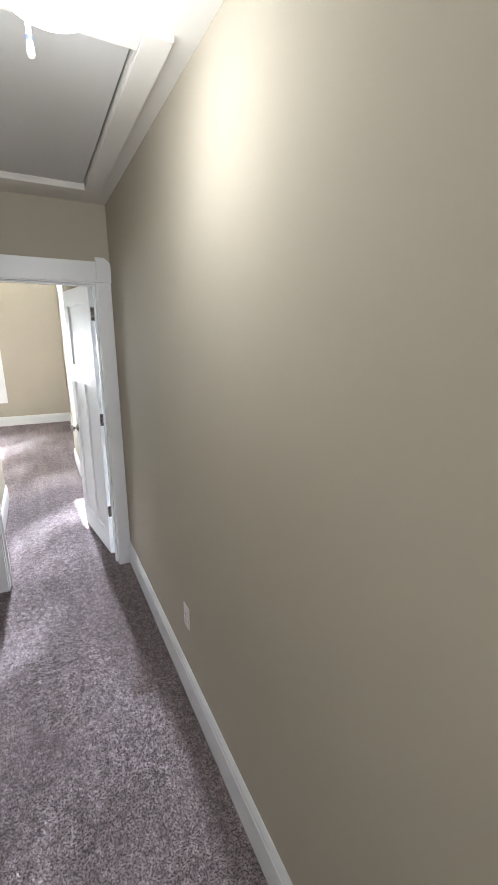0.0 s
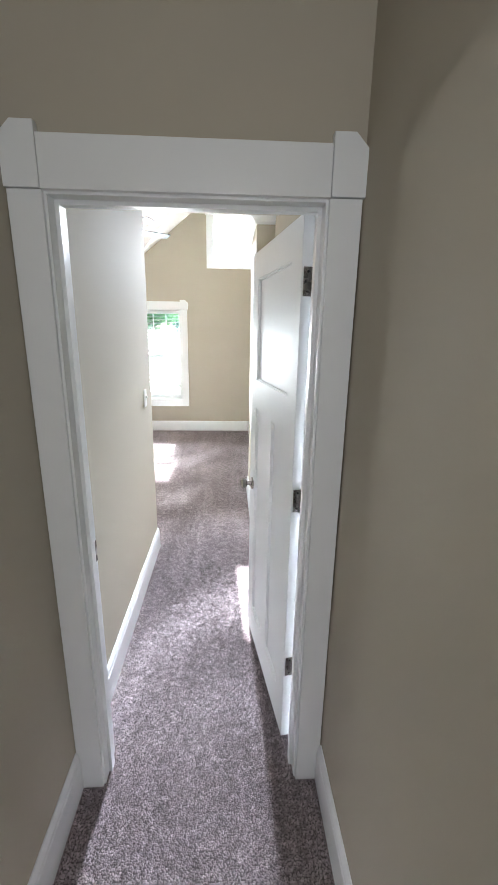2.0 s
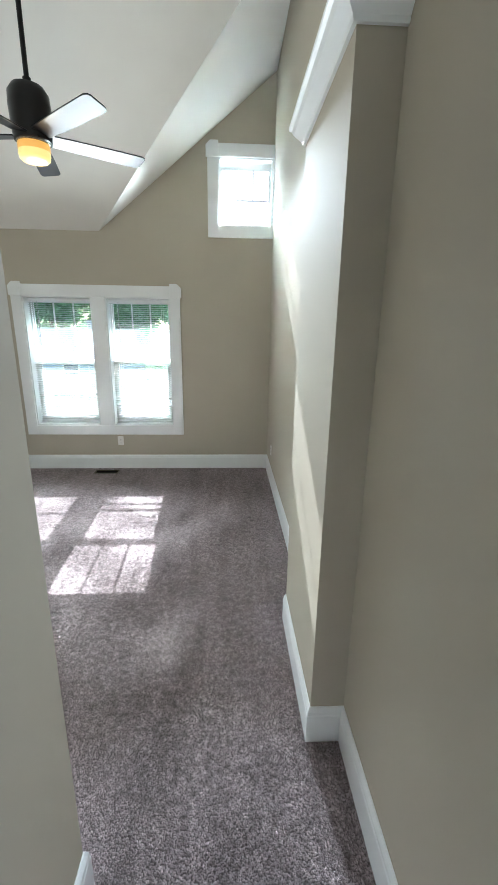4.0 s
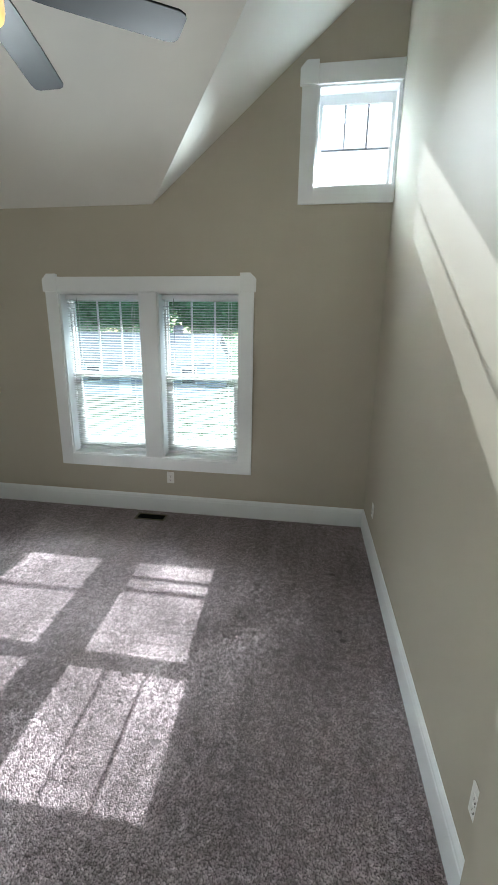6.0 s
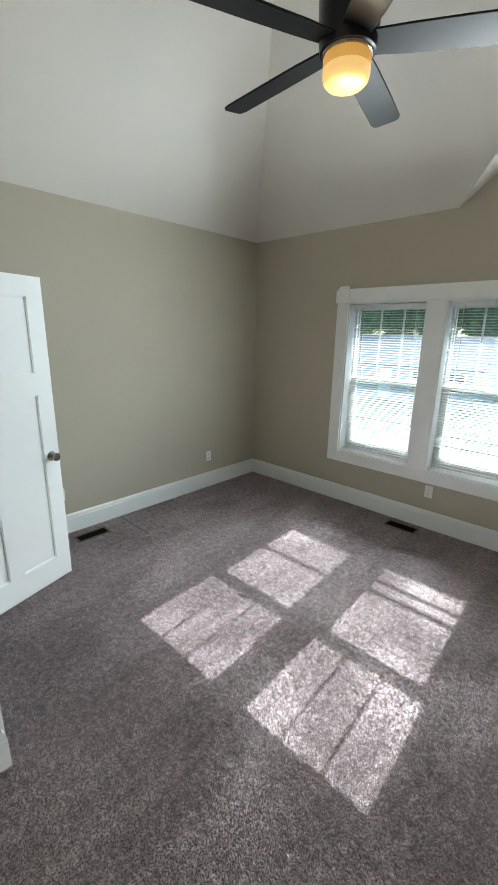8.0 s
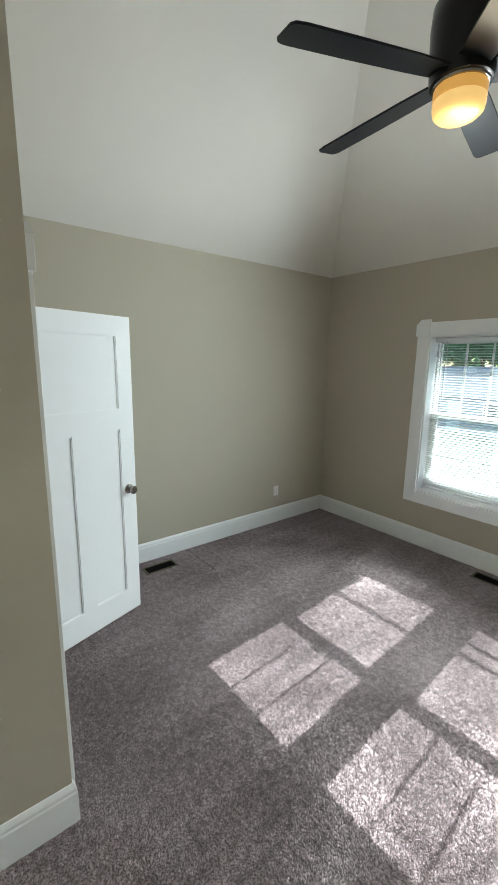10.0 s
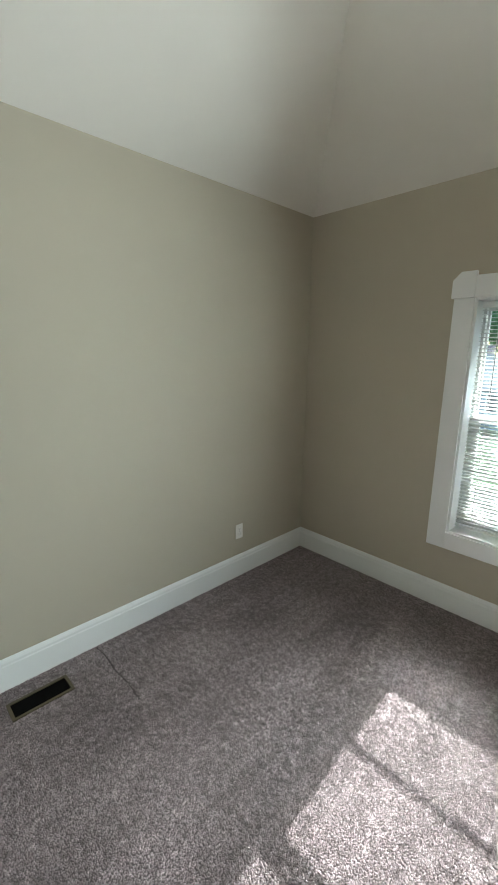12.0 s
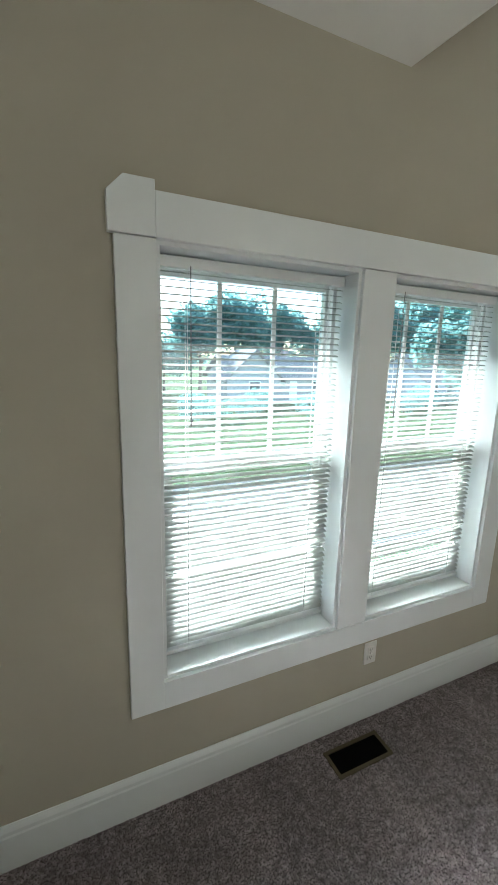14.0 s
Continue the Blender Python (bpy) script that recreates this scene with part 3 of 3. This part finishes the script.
def outlet(at, rz, label):
    """Duplex receptacle. Its plate faces local -y."""
    o = thing("wall_outlet", label, "outlet", at, rz, group="wall outlets")
    part("cover_plate", soft_box(-0.035, 0.035, -0.006, 0.0, -0.057, 0.057, 0.0025), PLASTIC, o)
    for z in (-0.020, 0.020):
        r = part("receptacle", soft_box(-0.017, 0.017, -0.0085, -0.005, z - 0.0145, z + 0.0145, 0.003), PLASTIC, o)
        # slots are solid blocks on the face, coloured as the shade in holes
        part("slot", boxes((-0.0075, -0.0055, -0.0092, -0.0083, z - 0.003, z + 0.006), (0.0050, 0.0070, -0.0092, -0.0083, z - 0.002, z + 0.006), (-0.002, 0.002, -0.0092, -0.0083, z - 0.010, z - 0.006)), SLOT, r)
    part("plate_screw", turned(lathe([(0, 0), (0.003, 0), (0.0025, 0.0012), (0, 0.0014)], 10), pose(0, -0.006, 0, 90, 0, 0)), NICKEL, o)
    return o


outlet((-1.822, 0, 0.358), 0, "white duplex wall outlet under the twin window")
outlet((XW, -0.752, 0.368), 90, "white duplex wall outlet above the baseboard")
outlet((XW, -2.428, 0.366), 90, "white duplex wall outlet above the baseboard near the open door")
outlet((0, -0.47, 0.372), -90, "white duplex wall outlet near the corner")
outlet((0, -2.60, 0.400), -90, "white duplex wall outlet near the chase")
outlet((0, -7.25, 0.455), -90, "white duplex wall outlet low on the hall wall")

sw = thing("light_switch", "white toggle light switch on the passage wall", "light switch", (XP, -4.30, 1.258), 90)
part("cover_plate", soft_box(-0.036, 0.036, -0.006, 0, -0.058, 0.058, 0.0025), PLASTIC, sw)
for x in (0.0,):
    part("toggle", turned(soft_box(-0.005, 0.005, -0.016, 0.0, -0.008, 0.008, 0.0015), pose(x, -0.004, 0.003, -18, 0, 0)), PLASTIC, sw)


def register(at, rz, label):
    """Floor register: a thin rim round a flat sheet coloured as an open duct's shade, its long side along local x."""
    r = thing("floor_register", label, "floor vent", at, rz, group="floor registers")
    part("rim", boxes((-0.145, 0.145, -0.062, -0.048, 0.0, 0.007), (-0.145, 0.145, 0.048, 0.062, 0.0, 0.007), (-0.145, -0.130, -0.048, 0.048, 0.0, 0.007), (0.130, 0.145, -0.048, 0.048, 0.0, 0.007)), RIM, r)
    part("duct_shade_sheet", boxes((-0.130, 0.130, -0.048, 0.048, 0.0, 0.002)), DUCT, r)
    return r


register((-1.975, -0.150, 0.0), 0, "floor register with an olive rim round a shaded duct in carpet under the window")
register((-3.850, -2.262, 0.0), 90, "floor register with an olive rim round a shaded duct in carpet by the wall")

# ---------------------------------------------------------------- hall ceiling: hatch, lamp, pull
hatch = thing("attic_hatch", "painted attic access panel framed in white trim", "attic hatch", (0, 0, FLAT))
part("panel", boxes((HX0 + 0.009, HX1 - 0.009, HY0 + 0.009, HY1 - 0.009, 0.010, 0.03)), shader("hatch_paint", (0.62, 0.61, 0.60), 0.7, vary=0.02, scale=2), hatch, "grey white flat panel")
# dark sheet above the panel, coloured as the shade in the slit around it
part("gap_shade_sheet", boxes((HX0 - 0.02, HX1 + 0.02, HY0 - 0.02, HY1 + 0.02, 0.121, 0.14)), SHADOWLINE, hatch)
HT = 0.082
for q in ((HX0 - HT, HX0, HY0 - HT, HY1 + HT), (HX1, HX1 + HT, HY0 - HT, HY1 + HT), (HX0, HX1, HY0 - HT, HY0), (HX0, HX1, HY1, HY1 + HT)):
    part("frame_board", soft_box(*q, -0.019, 0.0, 0.003), CEIL, hatch)

pull = thing("attic_pull", "clear plastic attic pull with a blue ring on a cord", "pull cord", (-0.426, -7.535, FLAT))
part("cord", lathe([(0, 0.0), (0.0012, 0.0), (0.0012, -0.062), (0, -0.062)], 8), PLASTIC, pull)
part("grip", lathe([(0, -0.060), (0.006, -0.061), (0.007, -0.068), (0.007, -0.098), (0.009, -0.108), (0.010, -0.125), (0.007, -0.132), (0, -0.134)], 16), PLASTIC, pull, "", True)
part("ring", lathe([(0.0071, -0.090), (0.0085, -0.091), (0.0085, -0.099), (0.0071, -0.100)], 16), shader("pull_blue", (0.12, 0.16, 0.42), 0.4), pull, "blue plastic ring", True)
lamp = thing("ceiling_lamp", "lit white glass drum lamp on the hall ceiling", "ceiling lamp", (-0.395, -7.725, FLAT))
part("lamp_base", lathe([(0, 0), (0.075, 0), (0.075, -0.02), (0.06, -0.026), (0, -0.026)], 32), NICKEL, lamp, "", True)
part("glass_shade", lathe([(0.0, -0.027), (0.080, -0.027), (0.092, -0.035), (0.096, -0.060), (0.095, -0.100), (0.085, -0.125), (0.062, -0.138), (0, -0.143)], 40), DOME, lamp, "", True)
hl = bpy.data.lights.new("hall_lamp_light", 'POINT')
hl.energy, hl.shadow_soft_size, hl.color = 0.43, 0.10, (1.0, 0.97, 0.91)
new("hall_lamp_light", hl).location = (-0.395, -7.725, FLAT - 0.27)

# ---------------------------------------------------------------- outdoors
GRASS = shader("lawn", (0.036, 0.062, 0.022), 0.95, vary=0.4, scale=1.2, fine=40, bump=0.6, depth=0.03, spec=0.02)
ROAD = shader("road_asphalt", (0.07, 0.074, 0.082), 0.95, vary=0.15, scale=0.8, fine=60, spec=0.03)
CONCRETE = shader("pavement_concrete", (0.30, 0.30, 0.29), 0.95, vary=0.1, scale=0.7, fine=30, spec=0.03)
SIDING = shader("house_siding_blue", (0.30, 0.36, 0.42), 0.7, vary=0.06, scale=0.6)
SIDING2 = shader("house_siding_mauve", (0.36, 0.27, 0.29), 0.7, vary=0.06, scale=0.6)
SIDING3 = shader("house_siding_white", (0.36, 0.37, 0.38), 0.7, vary=0.05, scale=0.6)
SHINGLE = shader("roof_shingle", (0.20, 0.20, 0.215), 0.9, vary=0.2, scale=2, fine=14, bump=0.5, depth=0.03, spec=0.03)
DARKPANE = shader("house_window_glass", (0.05, 0.06, 0.07), 0.08, vary=0.1, scale=1)
BARK = shader("bark", (0.11, 0.085, 0.065), 0.9, vary=0.3, scale=4, fine=20, bump=0.6, depth=0.03)
GZ = -3.2


def leaf_material(name, base):
    m = bpy.data.materials.new(name)
    m.use_nodes = True
    n, l = m.node_tree.nodes, m.node_tree.links
    b = n["Principled BSDF"]
    b.inputs["Roughness"].default_value = 0.55
    geo, hsv = n.new("ShaderNodeNewGeometry"), n.new("ShaderNodeHueSaturation")
    hsv.inputs["Color"].default_value = (*base, 1)
    r = n.new("ShaderNodeMapRange")
    r.inputs["To Min"].default_value, r.inputs["To Max"].default_value = 0.75, 1.4
    l.new(geo.outputs["Random Per Island"], r.inputs["Value"])
    l.new(r.outputs["Result"], hsv.inputs["Value"])
    l.new(hsv.outputs["Color"], b.inputs["Base Color"])
    t = n.new("ShaderNodeBsdfTranslucent")
    l.new(hsv.outputs["Color"], t.inputs["Color"])
    mx = n.new("ShaderNodeMixShader")
    mx.inputs[0].default_value = 0.7
    l.new(b.outputs[0], mx.inputs[1])
    l.new(t.outputs[0], mx.inputs[2])
    l.new(mx.outputs[0], n["Material Output"].inputs["Surface"])
    return m


# leaf colours lightened, the second also blued, to paint in backlit glare haze
LEAF = leaf_material("foliage", (0.19, 0.34, 0.16))
LEAF2 = leaf_material("foliage_haze_blue", (0.18, 0.32, 0.31))

structure("ground", boxes((-400, 400, -400, 900, GZ - 0.5, GZ)), GRASS, "green lawn reaching into the distance", "lawn")
structure("road", boxes((-300, 300, 8.5, 13.6, GZ - 0.1, GZ + 0.012)), ROAD, "grey asphalt street", "road")
structure("pavement", boxes((-300, 300, 6.6, 8.4, GZ - 0.1, GZ + 0.13)), CONCRETE, "pale concrete pavement beside the street", "pavement")

# eave over the twin window
structure("trim_eave", prism([(T, 2.60), (T, 2.74), (1.10, 2.48), (1.10, 2.345), (1.04, 2.345)], "x", -5.2, 0.6), TRIM, "white painted eave over the twin window", "eave")

# unseen shingle sheet, added dark to keep sun bounce off the ceiling
EAVE_SHINGLE = shader("eave_shingle", (0.09, 0.09, 0.095), 0.95, vary=0.25, scale=3, fine=30, bump=0.4, depth=0.02, spec=0.1)
structure("roof_eave_unseen", prism([(T, 2.744), (T, 2.764), (1.13, 2.502), (1.13, 2.482), (1.104, 2.483)], "x", -5.2, 0.6), EAVE_SHINGLE, "unseen dark shingle sheet that cuts sun bounce into the high window", "roof")


def house(x, y, wide, deep, wall_h, ridge, siding, label, gable=None):
    h = thing("house", label, "house", (x, y, GZ), group="houses across the street")
    a, b = wide / 2, deep / 2
    part("wall", prism([(-b, 0), (b, 0), (b, wall_h), (0, ridge - 0.1), (-b, wall_h)], "x", -a, a), siding, h)
    o = 0.45
    k = (ridge - wall_h) / b
    part("roof", prism([(-b - o, wall_h - o * k), (0, ridge), (b + o, wall_h - o * k), (b + o, wall_h - o * k + 0.18), (0, ridge + 0.2), (-b - o, wall_h - o * k + 0.18)], "x", -a - o, a + o), SHINGLE, h)
    n = max(2, int(wide / 2.6))
    for i in range(n):
        cx = -a + wide * (i + 0.5) / n
        if i == n // 2:
            part("door", boxes((cx - 0.5, cx + 0.5, -b - 0.05, -b, 0.15, 2.3)), TRIM, h)
        else:
            wn_ = part("window", boxes((cx - 0.62, cx + 0.62, -b - 0.06, -b, 0.95, 2.35)), TRIM, h)
            part("pane", boxes((cx - 0.52, cx + 0.52, -b - 0.075, -b - 0.06, 1.05, 1.63)), DARKPANE, wn_)
            part("pane", boxes((cx - 0.52, cx + 0.52, -b - 0.075, -b - 0.06, 1.68, 2.25)), DARKPANE, wn_)
    part("chimney", boxes((a * 0.4, a * 0.4 + 0.7, 0.3, 1.0, wall_h, ridge + 0.9)), SIDING2, h)
    if gable:
        # front gable: its middle, half width, ridge and how far it stands forward
        gx, gw, gr, gy = gable
        part("front_gable", prism([(gx - gw, 0), (gx + gw, 0), (gx + gw, wall_h), (gx, gr - 0.1), (gx - gw, wall_h)], "y", -b - gy, 0), siding, h)
        s = (gr - wall_h) / gw
        part("gable_roof", prism([(gx - gw - o, wall_h - o * s), (gx, gr), (gx + gw + o, wall_h - o * s), (gx + gw + o, wall_h - o * s + 0.18), (gx, gr + 0.2), (gx - gw - o, wall_h - o * s + 0.18)], "y", -b - gy - o, 0), SHINGLE, h)
        gwin = part("window", boxes((gx - 0.7, gx + 0.7, -b - gy - 0.06, -b - gy, 1.0, 2.4)), TRIM, h)
        part("pane", boxes((gx - 0.6, gx + 0.6, -b - gy - 0.075, -b - gy - 0.06, 1.1, 2.3)), DARKPANE, gwin)
    return h


house(20.0, 44, 12.5, 8, 2.7, 4.9, SIDING3, "white sided house with a front gable and pale shingle roof", (-4.0, 3.2, 5.6, 1.2))
house(-15.0, 31, 13, 8, 2.7, 4.6, SIDING, "blue sided house with a grey shingle gable roof")
house(-33.0, 33, 12, 8, 2.8, 5.4, SIDING, "blue sided house with a grey shingle gable roof")
house(42.0, 38, 13, 9, 2.8, 5.6, SIDING, "blue sided house under tall trees")


def tree(x, y, high, spread, leaf, seed, label):
    rnd = random.Random(seed)
    t = thing("tree", label, "tree", (x, y, GZ), group="trees outside")
    th = high * 0.30
    r0 = 0.018 * high + 0.05
    bm = lathe([(0, -0.1), (r0 * 1.5, -0.1), (r0 * 1.05, 0.5), (r0 * 0.85, th * 0.6), (r0 * 0.6, th), (r0 * 0.25, high * 0.72), (0, high * 0.75)], 10)
    for i in range(7):
        ang, up = rnd.uniform(0, 6.28), rnd.uniform(0.6, 1.1)
        length = spread * rnd.uniform(0.55, 0.85)
        limb = lathe([(0, 0), (r0 * 0.42, 0), (r0 * 0.22, length * 0.6), (0.01, length), (0, length)], 6)
        m = Matrix.Translation((0, 0, th * rnd.uniform(0.75, 1.35))) @ Matrix.Rotation(ang, 4, 'Z') @ Matrix.Rotation(up, 4, 'Y')
        turned(limb, m)
        tmp = bpy.data.meshes.new("limb")
        limb.to_mesh(tmp)
        limb.free()
        bm.from_mesh(tmp)
        bpy.data.meshes.remove(tmp)
    part("trunk", bm, BARK, t)
    clumps = []
    for i in range(52):
        u, v = rnd.uniform(0, 6.28), rnd.uniform(-1, 1)
        rr = rnd.uniform(0.35, 0.95)
        c = Vector((math.cos(u) * math.sqrt(1 - v * v) * spread * rr, math.sin(u) * math.sqrt(1 - v * v) * spread * rr, th + (high - th) * (0.5 + 0.46 * v * rr)))
        clumps.append((c, spread * rnd.uniform(0.22, 0.40)))
    vs, fs = [], []
    for c, rad in clumps:
        for j in range(190):
            d = Vector((rnd.gauss(0, 1), rnd.gauss(0, 1), rnd.gauss(0, 1))).normalized() * rad * rnd.uniform(0.55, 1.05)
            p = c + d
            e1 = Vector((rnd.gauss(0, 1), rnd.gauss(0, 1), rnd.gauss(0, 0.6))).normalized()
            e2 = e1.cross(Vector((rnd.gauss(0, 1), rnd.gauss(0, 1), rnd.gauss(0, 1)))).normalized()
            s = rnd.uniform(0.14, 0.28) * spread / 4
            k = len(vs)
            vs += [p - e1 * s, p + e2 * s * 0.6, p + e1 * s, p - e2 * s * 0.6]
            fs.append((k, k + 1, k + 2, k + 3))
    me = bpy.data.meshes.new("crown")
    me.from_pydata([tuple(q) for q in vs], [], fs)
    me.materials.append(leaf)
    cr = new("crown", me)
    cr.parent = t
    return t


for i, (x, y, hgt, spr, lf) in enumerate(((-4, 52, 9.0, 5.0, LEAF2), (3.5, 51, 8.6, 4.5, LEAF2), (9.5, 53, 7.6, 4.0, LEAF2), (14.5, 53, 13.0, 4.2, LEAF2), (20, 54, 14.5, 5.5, LEAF2), (26.5, 53, 13.0, 4.2, LEAF2),
                                     (33, 50, 10.5, 4.5, LEAF2), (41, 48, 14.5, 6.0, LEAF2), (51, 50, 15.5, 6.5, LEAF2), (62, 48, 15.5, 7.0, LEAF), (28, 23, 10.0, 4.0, LEAF2),
                                     (-12, 44, 11.5, 5.5, LEAF), (-19.5, 42, 12.5, 5.5, LEAF), (-27, 43, 12.5, 6.0, LEAF), (-35, 42, 12, 6.0, LEAF))):
    tree(x, y, hgt, spr, lf, 11 + i, "leafy broad-crowned tree behind the houses" if y > 35 else "leafy tree across the street")


def shrub(x, y, wide, high, seed):
    """A rounded, uneven shrub of many small leaves."""
    rnd = random.Random(seed)
    t = thing("shrub", "rounded green shrub in front of the houses", "shrub", (x, y, GZ), group="shrubs across the street")
    part("stem", lathe([(0, -0.05), (0.06, -0.05), (0.04, high * 0.5), (0, high * 0.55)], 8), BARK, t)
    vs, fs = [], []
    for j in range(900):
        d = Vector((rnd.gauss(0, 1), rnd.gauss(0, 1), rnd.gauss(0, 1))).normalized() * rnd.uniform(0.55, 1.0)
        p = Vector((d.x * wide / 2, d.y * wide / 2, high * (0.52 + 0.46 * d.z)))
        e1 = Vector((rnd.gauss(0, 1), rnd.gauss(0, 1), rnd.gauss(0, 0.6))).normalized()
        e2 = e1.cross(Vector((rnd.gauss(0, 1), rnd.gauss(0, 1), rnd.gauss(0, 1)))).normalized()
        s = rnd.uniform(0.08, 0.16)
        k = len(vs)
        vs += [p - e1 * s, p + e2 * s * 0.6, p + e1 * s, p - e2 * s * 0.6]
        fs.append((k, k + 1, k + 2, k + 3))
    me = bpy.data.meshes.new("leaves")
    me.from_pydata([tuple(q) for q in vs], [], fs)
    me.materials.append(LEAF2)
    lv = new("leaves", me)
    lv.parent = t
    return t


rs = random.Random(3)
for i in range(16):
    shrub(3.0 + 2.6 * i + rs.uniform(-0.7, 0.7), 30 + rs.uniform(-2.5, 3.5), rs.uniform(2.4, 3.6), rs.uniform(1.4, 2.6), 70 + i)


# ---------------------------------------------------------------- carpet pile


def carpet_pile(step=0.0062):
    """Cut tufts over the carpet: three-sided spikes that lean with the nap. Pressed dents stay bare."""
    rooms = [(XW, XE, YS, 0.0), (XA, XE, YA, YS), (XP, XE, YDN, YA), (DX0, DX1, YD, YDN), (XP, XE, -9.2, YD)]
    dents = [(-1.161, -1.588), (-1.159, -1.534), (-1.120, -2.264), (-2.024, -1.615), (-2.030, -1.560), (-0.307, -0.840), (-0.277, -1.511), (-0.290, -1.440), (-2.120, -2.250)]
    vents = [(-2.120, -1.830, -0.212, -0.088), (-3.912, -3.788, -2.407, -2.117)]
    rng = np.random.default_rng(5)
    pts = []
    for x0, x1, y0, y1 in rooms:
        gx, gy = np.meshgrid(np.arange(x0, x1, step), np.arange(y0, y1, step))
        p = np.stack([gx.ravel(), gy.ravel()], 1)
        pts.append(p + rng.uniform(-0.45, 0.45, p.shape) * step)
    p = np.concatenate(pts)
    keep = ~((p[:, 0] > SX) & (p[:, 1] > SY0) & (p[:, 1] < SY1))
    for cx, cy in dents:
        keep &= ((p[:, 0] - cx) / 0.020) ** 2 + ((p[:, 1] - cy) / 0.015) ** 2 > 1
    for x0, x1, y0, y1 in vents:
        keep &= ~((p[:, 0] > x0) & (p[:, 0] < x1) & (p[:, 1] > y0) & (p[:, 1] < y1))
    # seam in the carpet beside the register
    keep &= ~((p[:, 0] < -3.5) & (np.abs(p[:, 1] + 1.905 + 0.004 * np.sin(p[:, 0] * 23)) < 0.0042))
    p = p[keep]
    k = len(p)
    nap = 1.2 * np.sin(p[:, 0] * 2.3 + 1.7 * np.sin(p[:, 1] * 1.9)) + 0.9 * np.sin(p[:, 1] * 5.1 + 2.2 * np.sin(p[:, 0] * 4.3)) + rng.normal(0, 0.9, k)
    lean = rng.uniform(0.001, 0.0065, k)
    tall = rng.uniform(0.0035, 0.0068, k)
    # tufts stand in clumps of a centimetre or two
    cell = 0.013
    gw, gh = int(4.6 / cell) + 4, int(9.6 / cell) + 4
    field = rng.uniform(0, 1, (gw, gh))
    fx, fy = (p[:, 0] + 4.3) / cell, (p[:, 1] + 9.4) / cell
    ix, iy = fx.astype(int), fy.astype(int)
    ux, uy = fx - ix, fy - iy
    clump = (field[ix, iy] * (1 - ux) + field[ix + 1, iy] * ux) * (1 - uy) + (field[ix, iy + 1] * (1 - ux) + field[ix + 1, iy + 1] * ux) * uy
    coarse, cw = rng.uniform(0, 1, (int(4.6 / 0.034) + 4, int(9.6 / 0.034) + 4)), 0.034
    jx, jy = ((p[:, 0] + 4.3) / cw).astype(int), ((p[:, 1] + 9.4) / cw).astype(int)
    sx, sy = (p[:, 0] + 4.3) / cw - jx, (p[:, 1] + 9.4) / cw - jy
    swell = (coarse[jx, jy] * (1 - sx) + coarse[jx + 1, jy] * sx) * (1 - sy) + (coarse[jx, jy + 1] * (1 - sx) + coarse[jx + 1, jy + 1] * sx) * sy
    tall *= 0.74 + 0.30 * clump + 0.34 * swell
    nap += 1.6 * (clump - 0.5) + 1.0 * (swell - 0.5)
    turn = rng.uniform(0, 6.283, k)
    v = np.zeros((k, 4, 3))
    for i in range(3):
        a = turn + i * 2.0944
        r = rng.uniform(0.0042, 0.0060, k)
        v[:, i, 0] = p[:, 0] + r * np.cos(a)
        v[:, i, 1] = p[:, 1] + r * np.sin(a)
        v[:, i, 2] = 0.0004
    v[:, 3, 0] = p[:, 0] + lean * np.cos(nap - 1.57)
    v[:, 3, 1] = p[:, 1] + lean * np.sin(nap - 1.57)
    v[:, 3, 2] = tall
    base = np.arange(k)[:, None] * 4
    tri = np.concatenate([base + np.array(q) for q in ((0, 1, 3), (1, 2, 3), (2, 0, 3))], 1).reshape(-1)
    me = bpy.data.meshes.new("carpet_pile")
    me.vertices.add(k * 4)
    me.vertices.foreach_set("co", v.reshape(-1))
    me.loops.add(len(tri))
    me.loops.foreach_set("vertex_index", tri.astype(np.int32))
    me.polygons.add(k * 3)
    me.polygons.foreach_set("loop_start", np.arange(0, len(tri), 3, dtype=np.int32))
    me.update(calc_edges=True)
    me.materials.append(CARPET)
    ob = new("carpet_pile", me)
    ob.parent = floor
    return tagged(ob, "taupe grey cut pile with small pressed dents", "", "", "stuff")


carpet_pile()
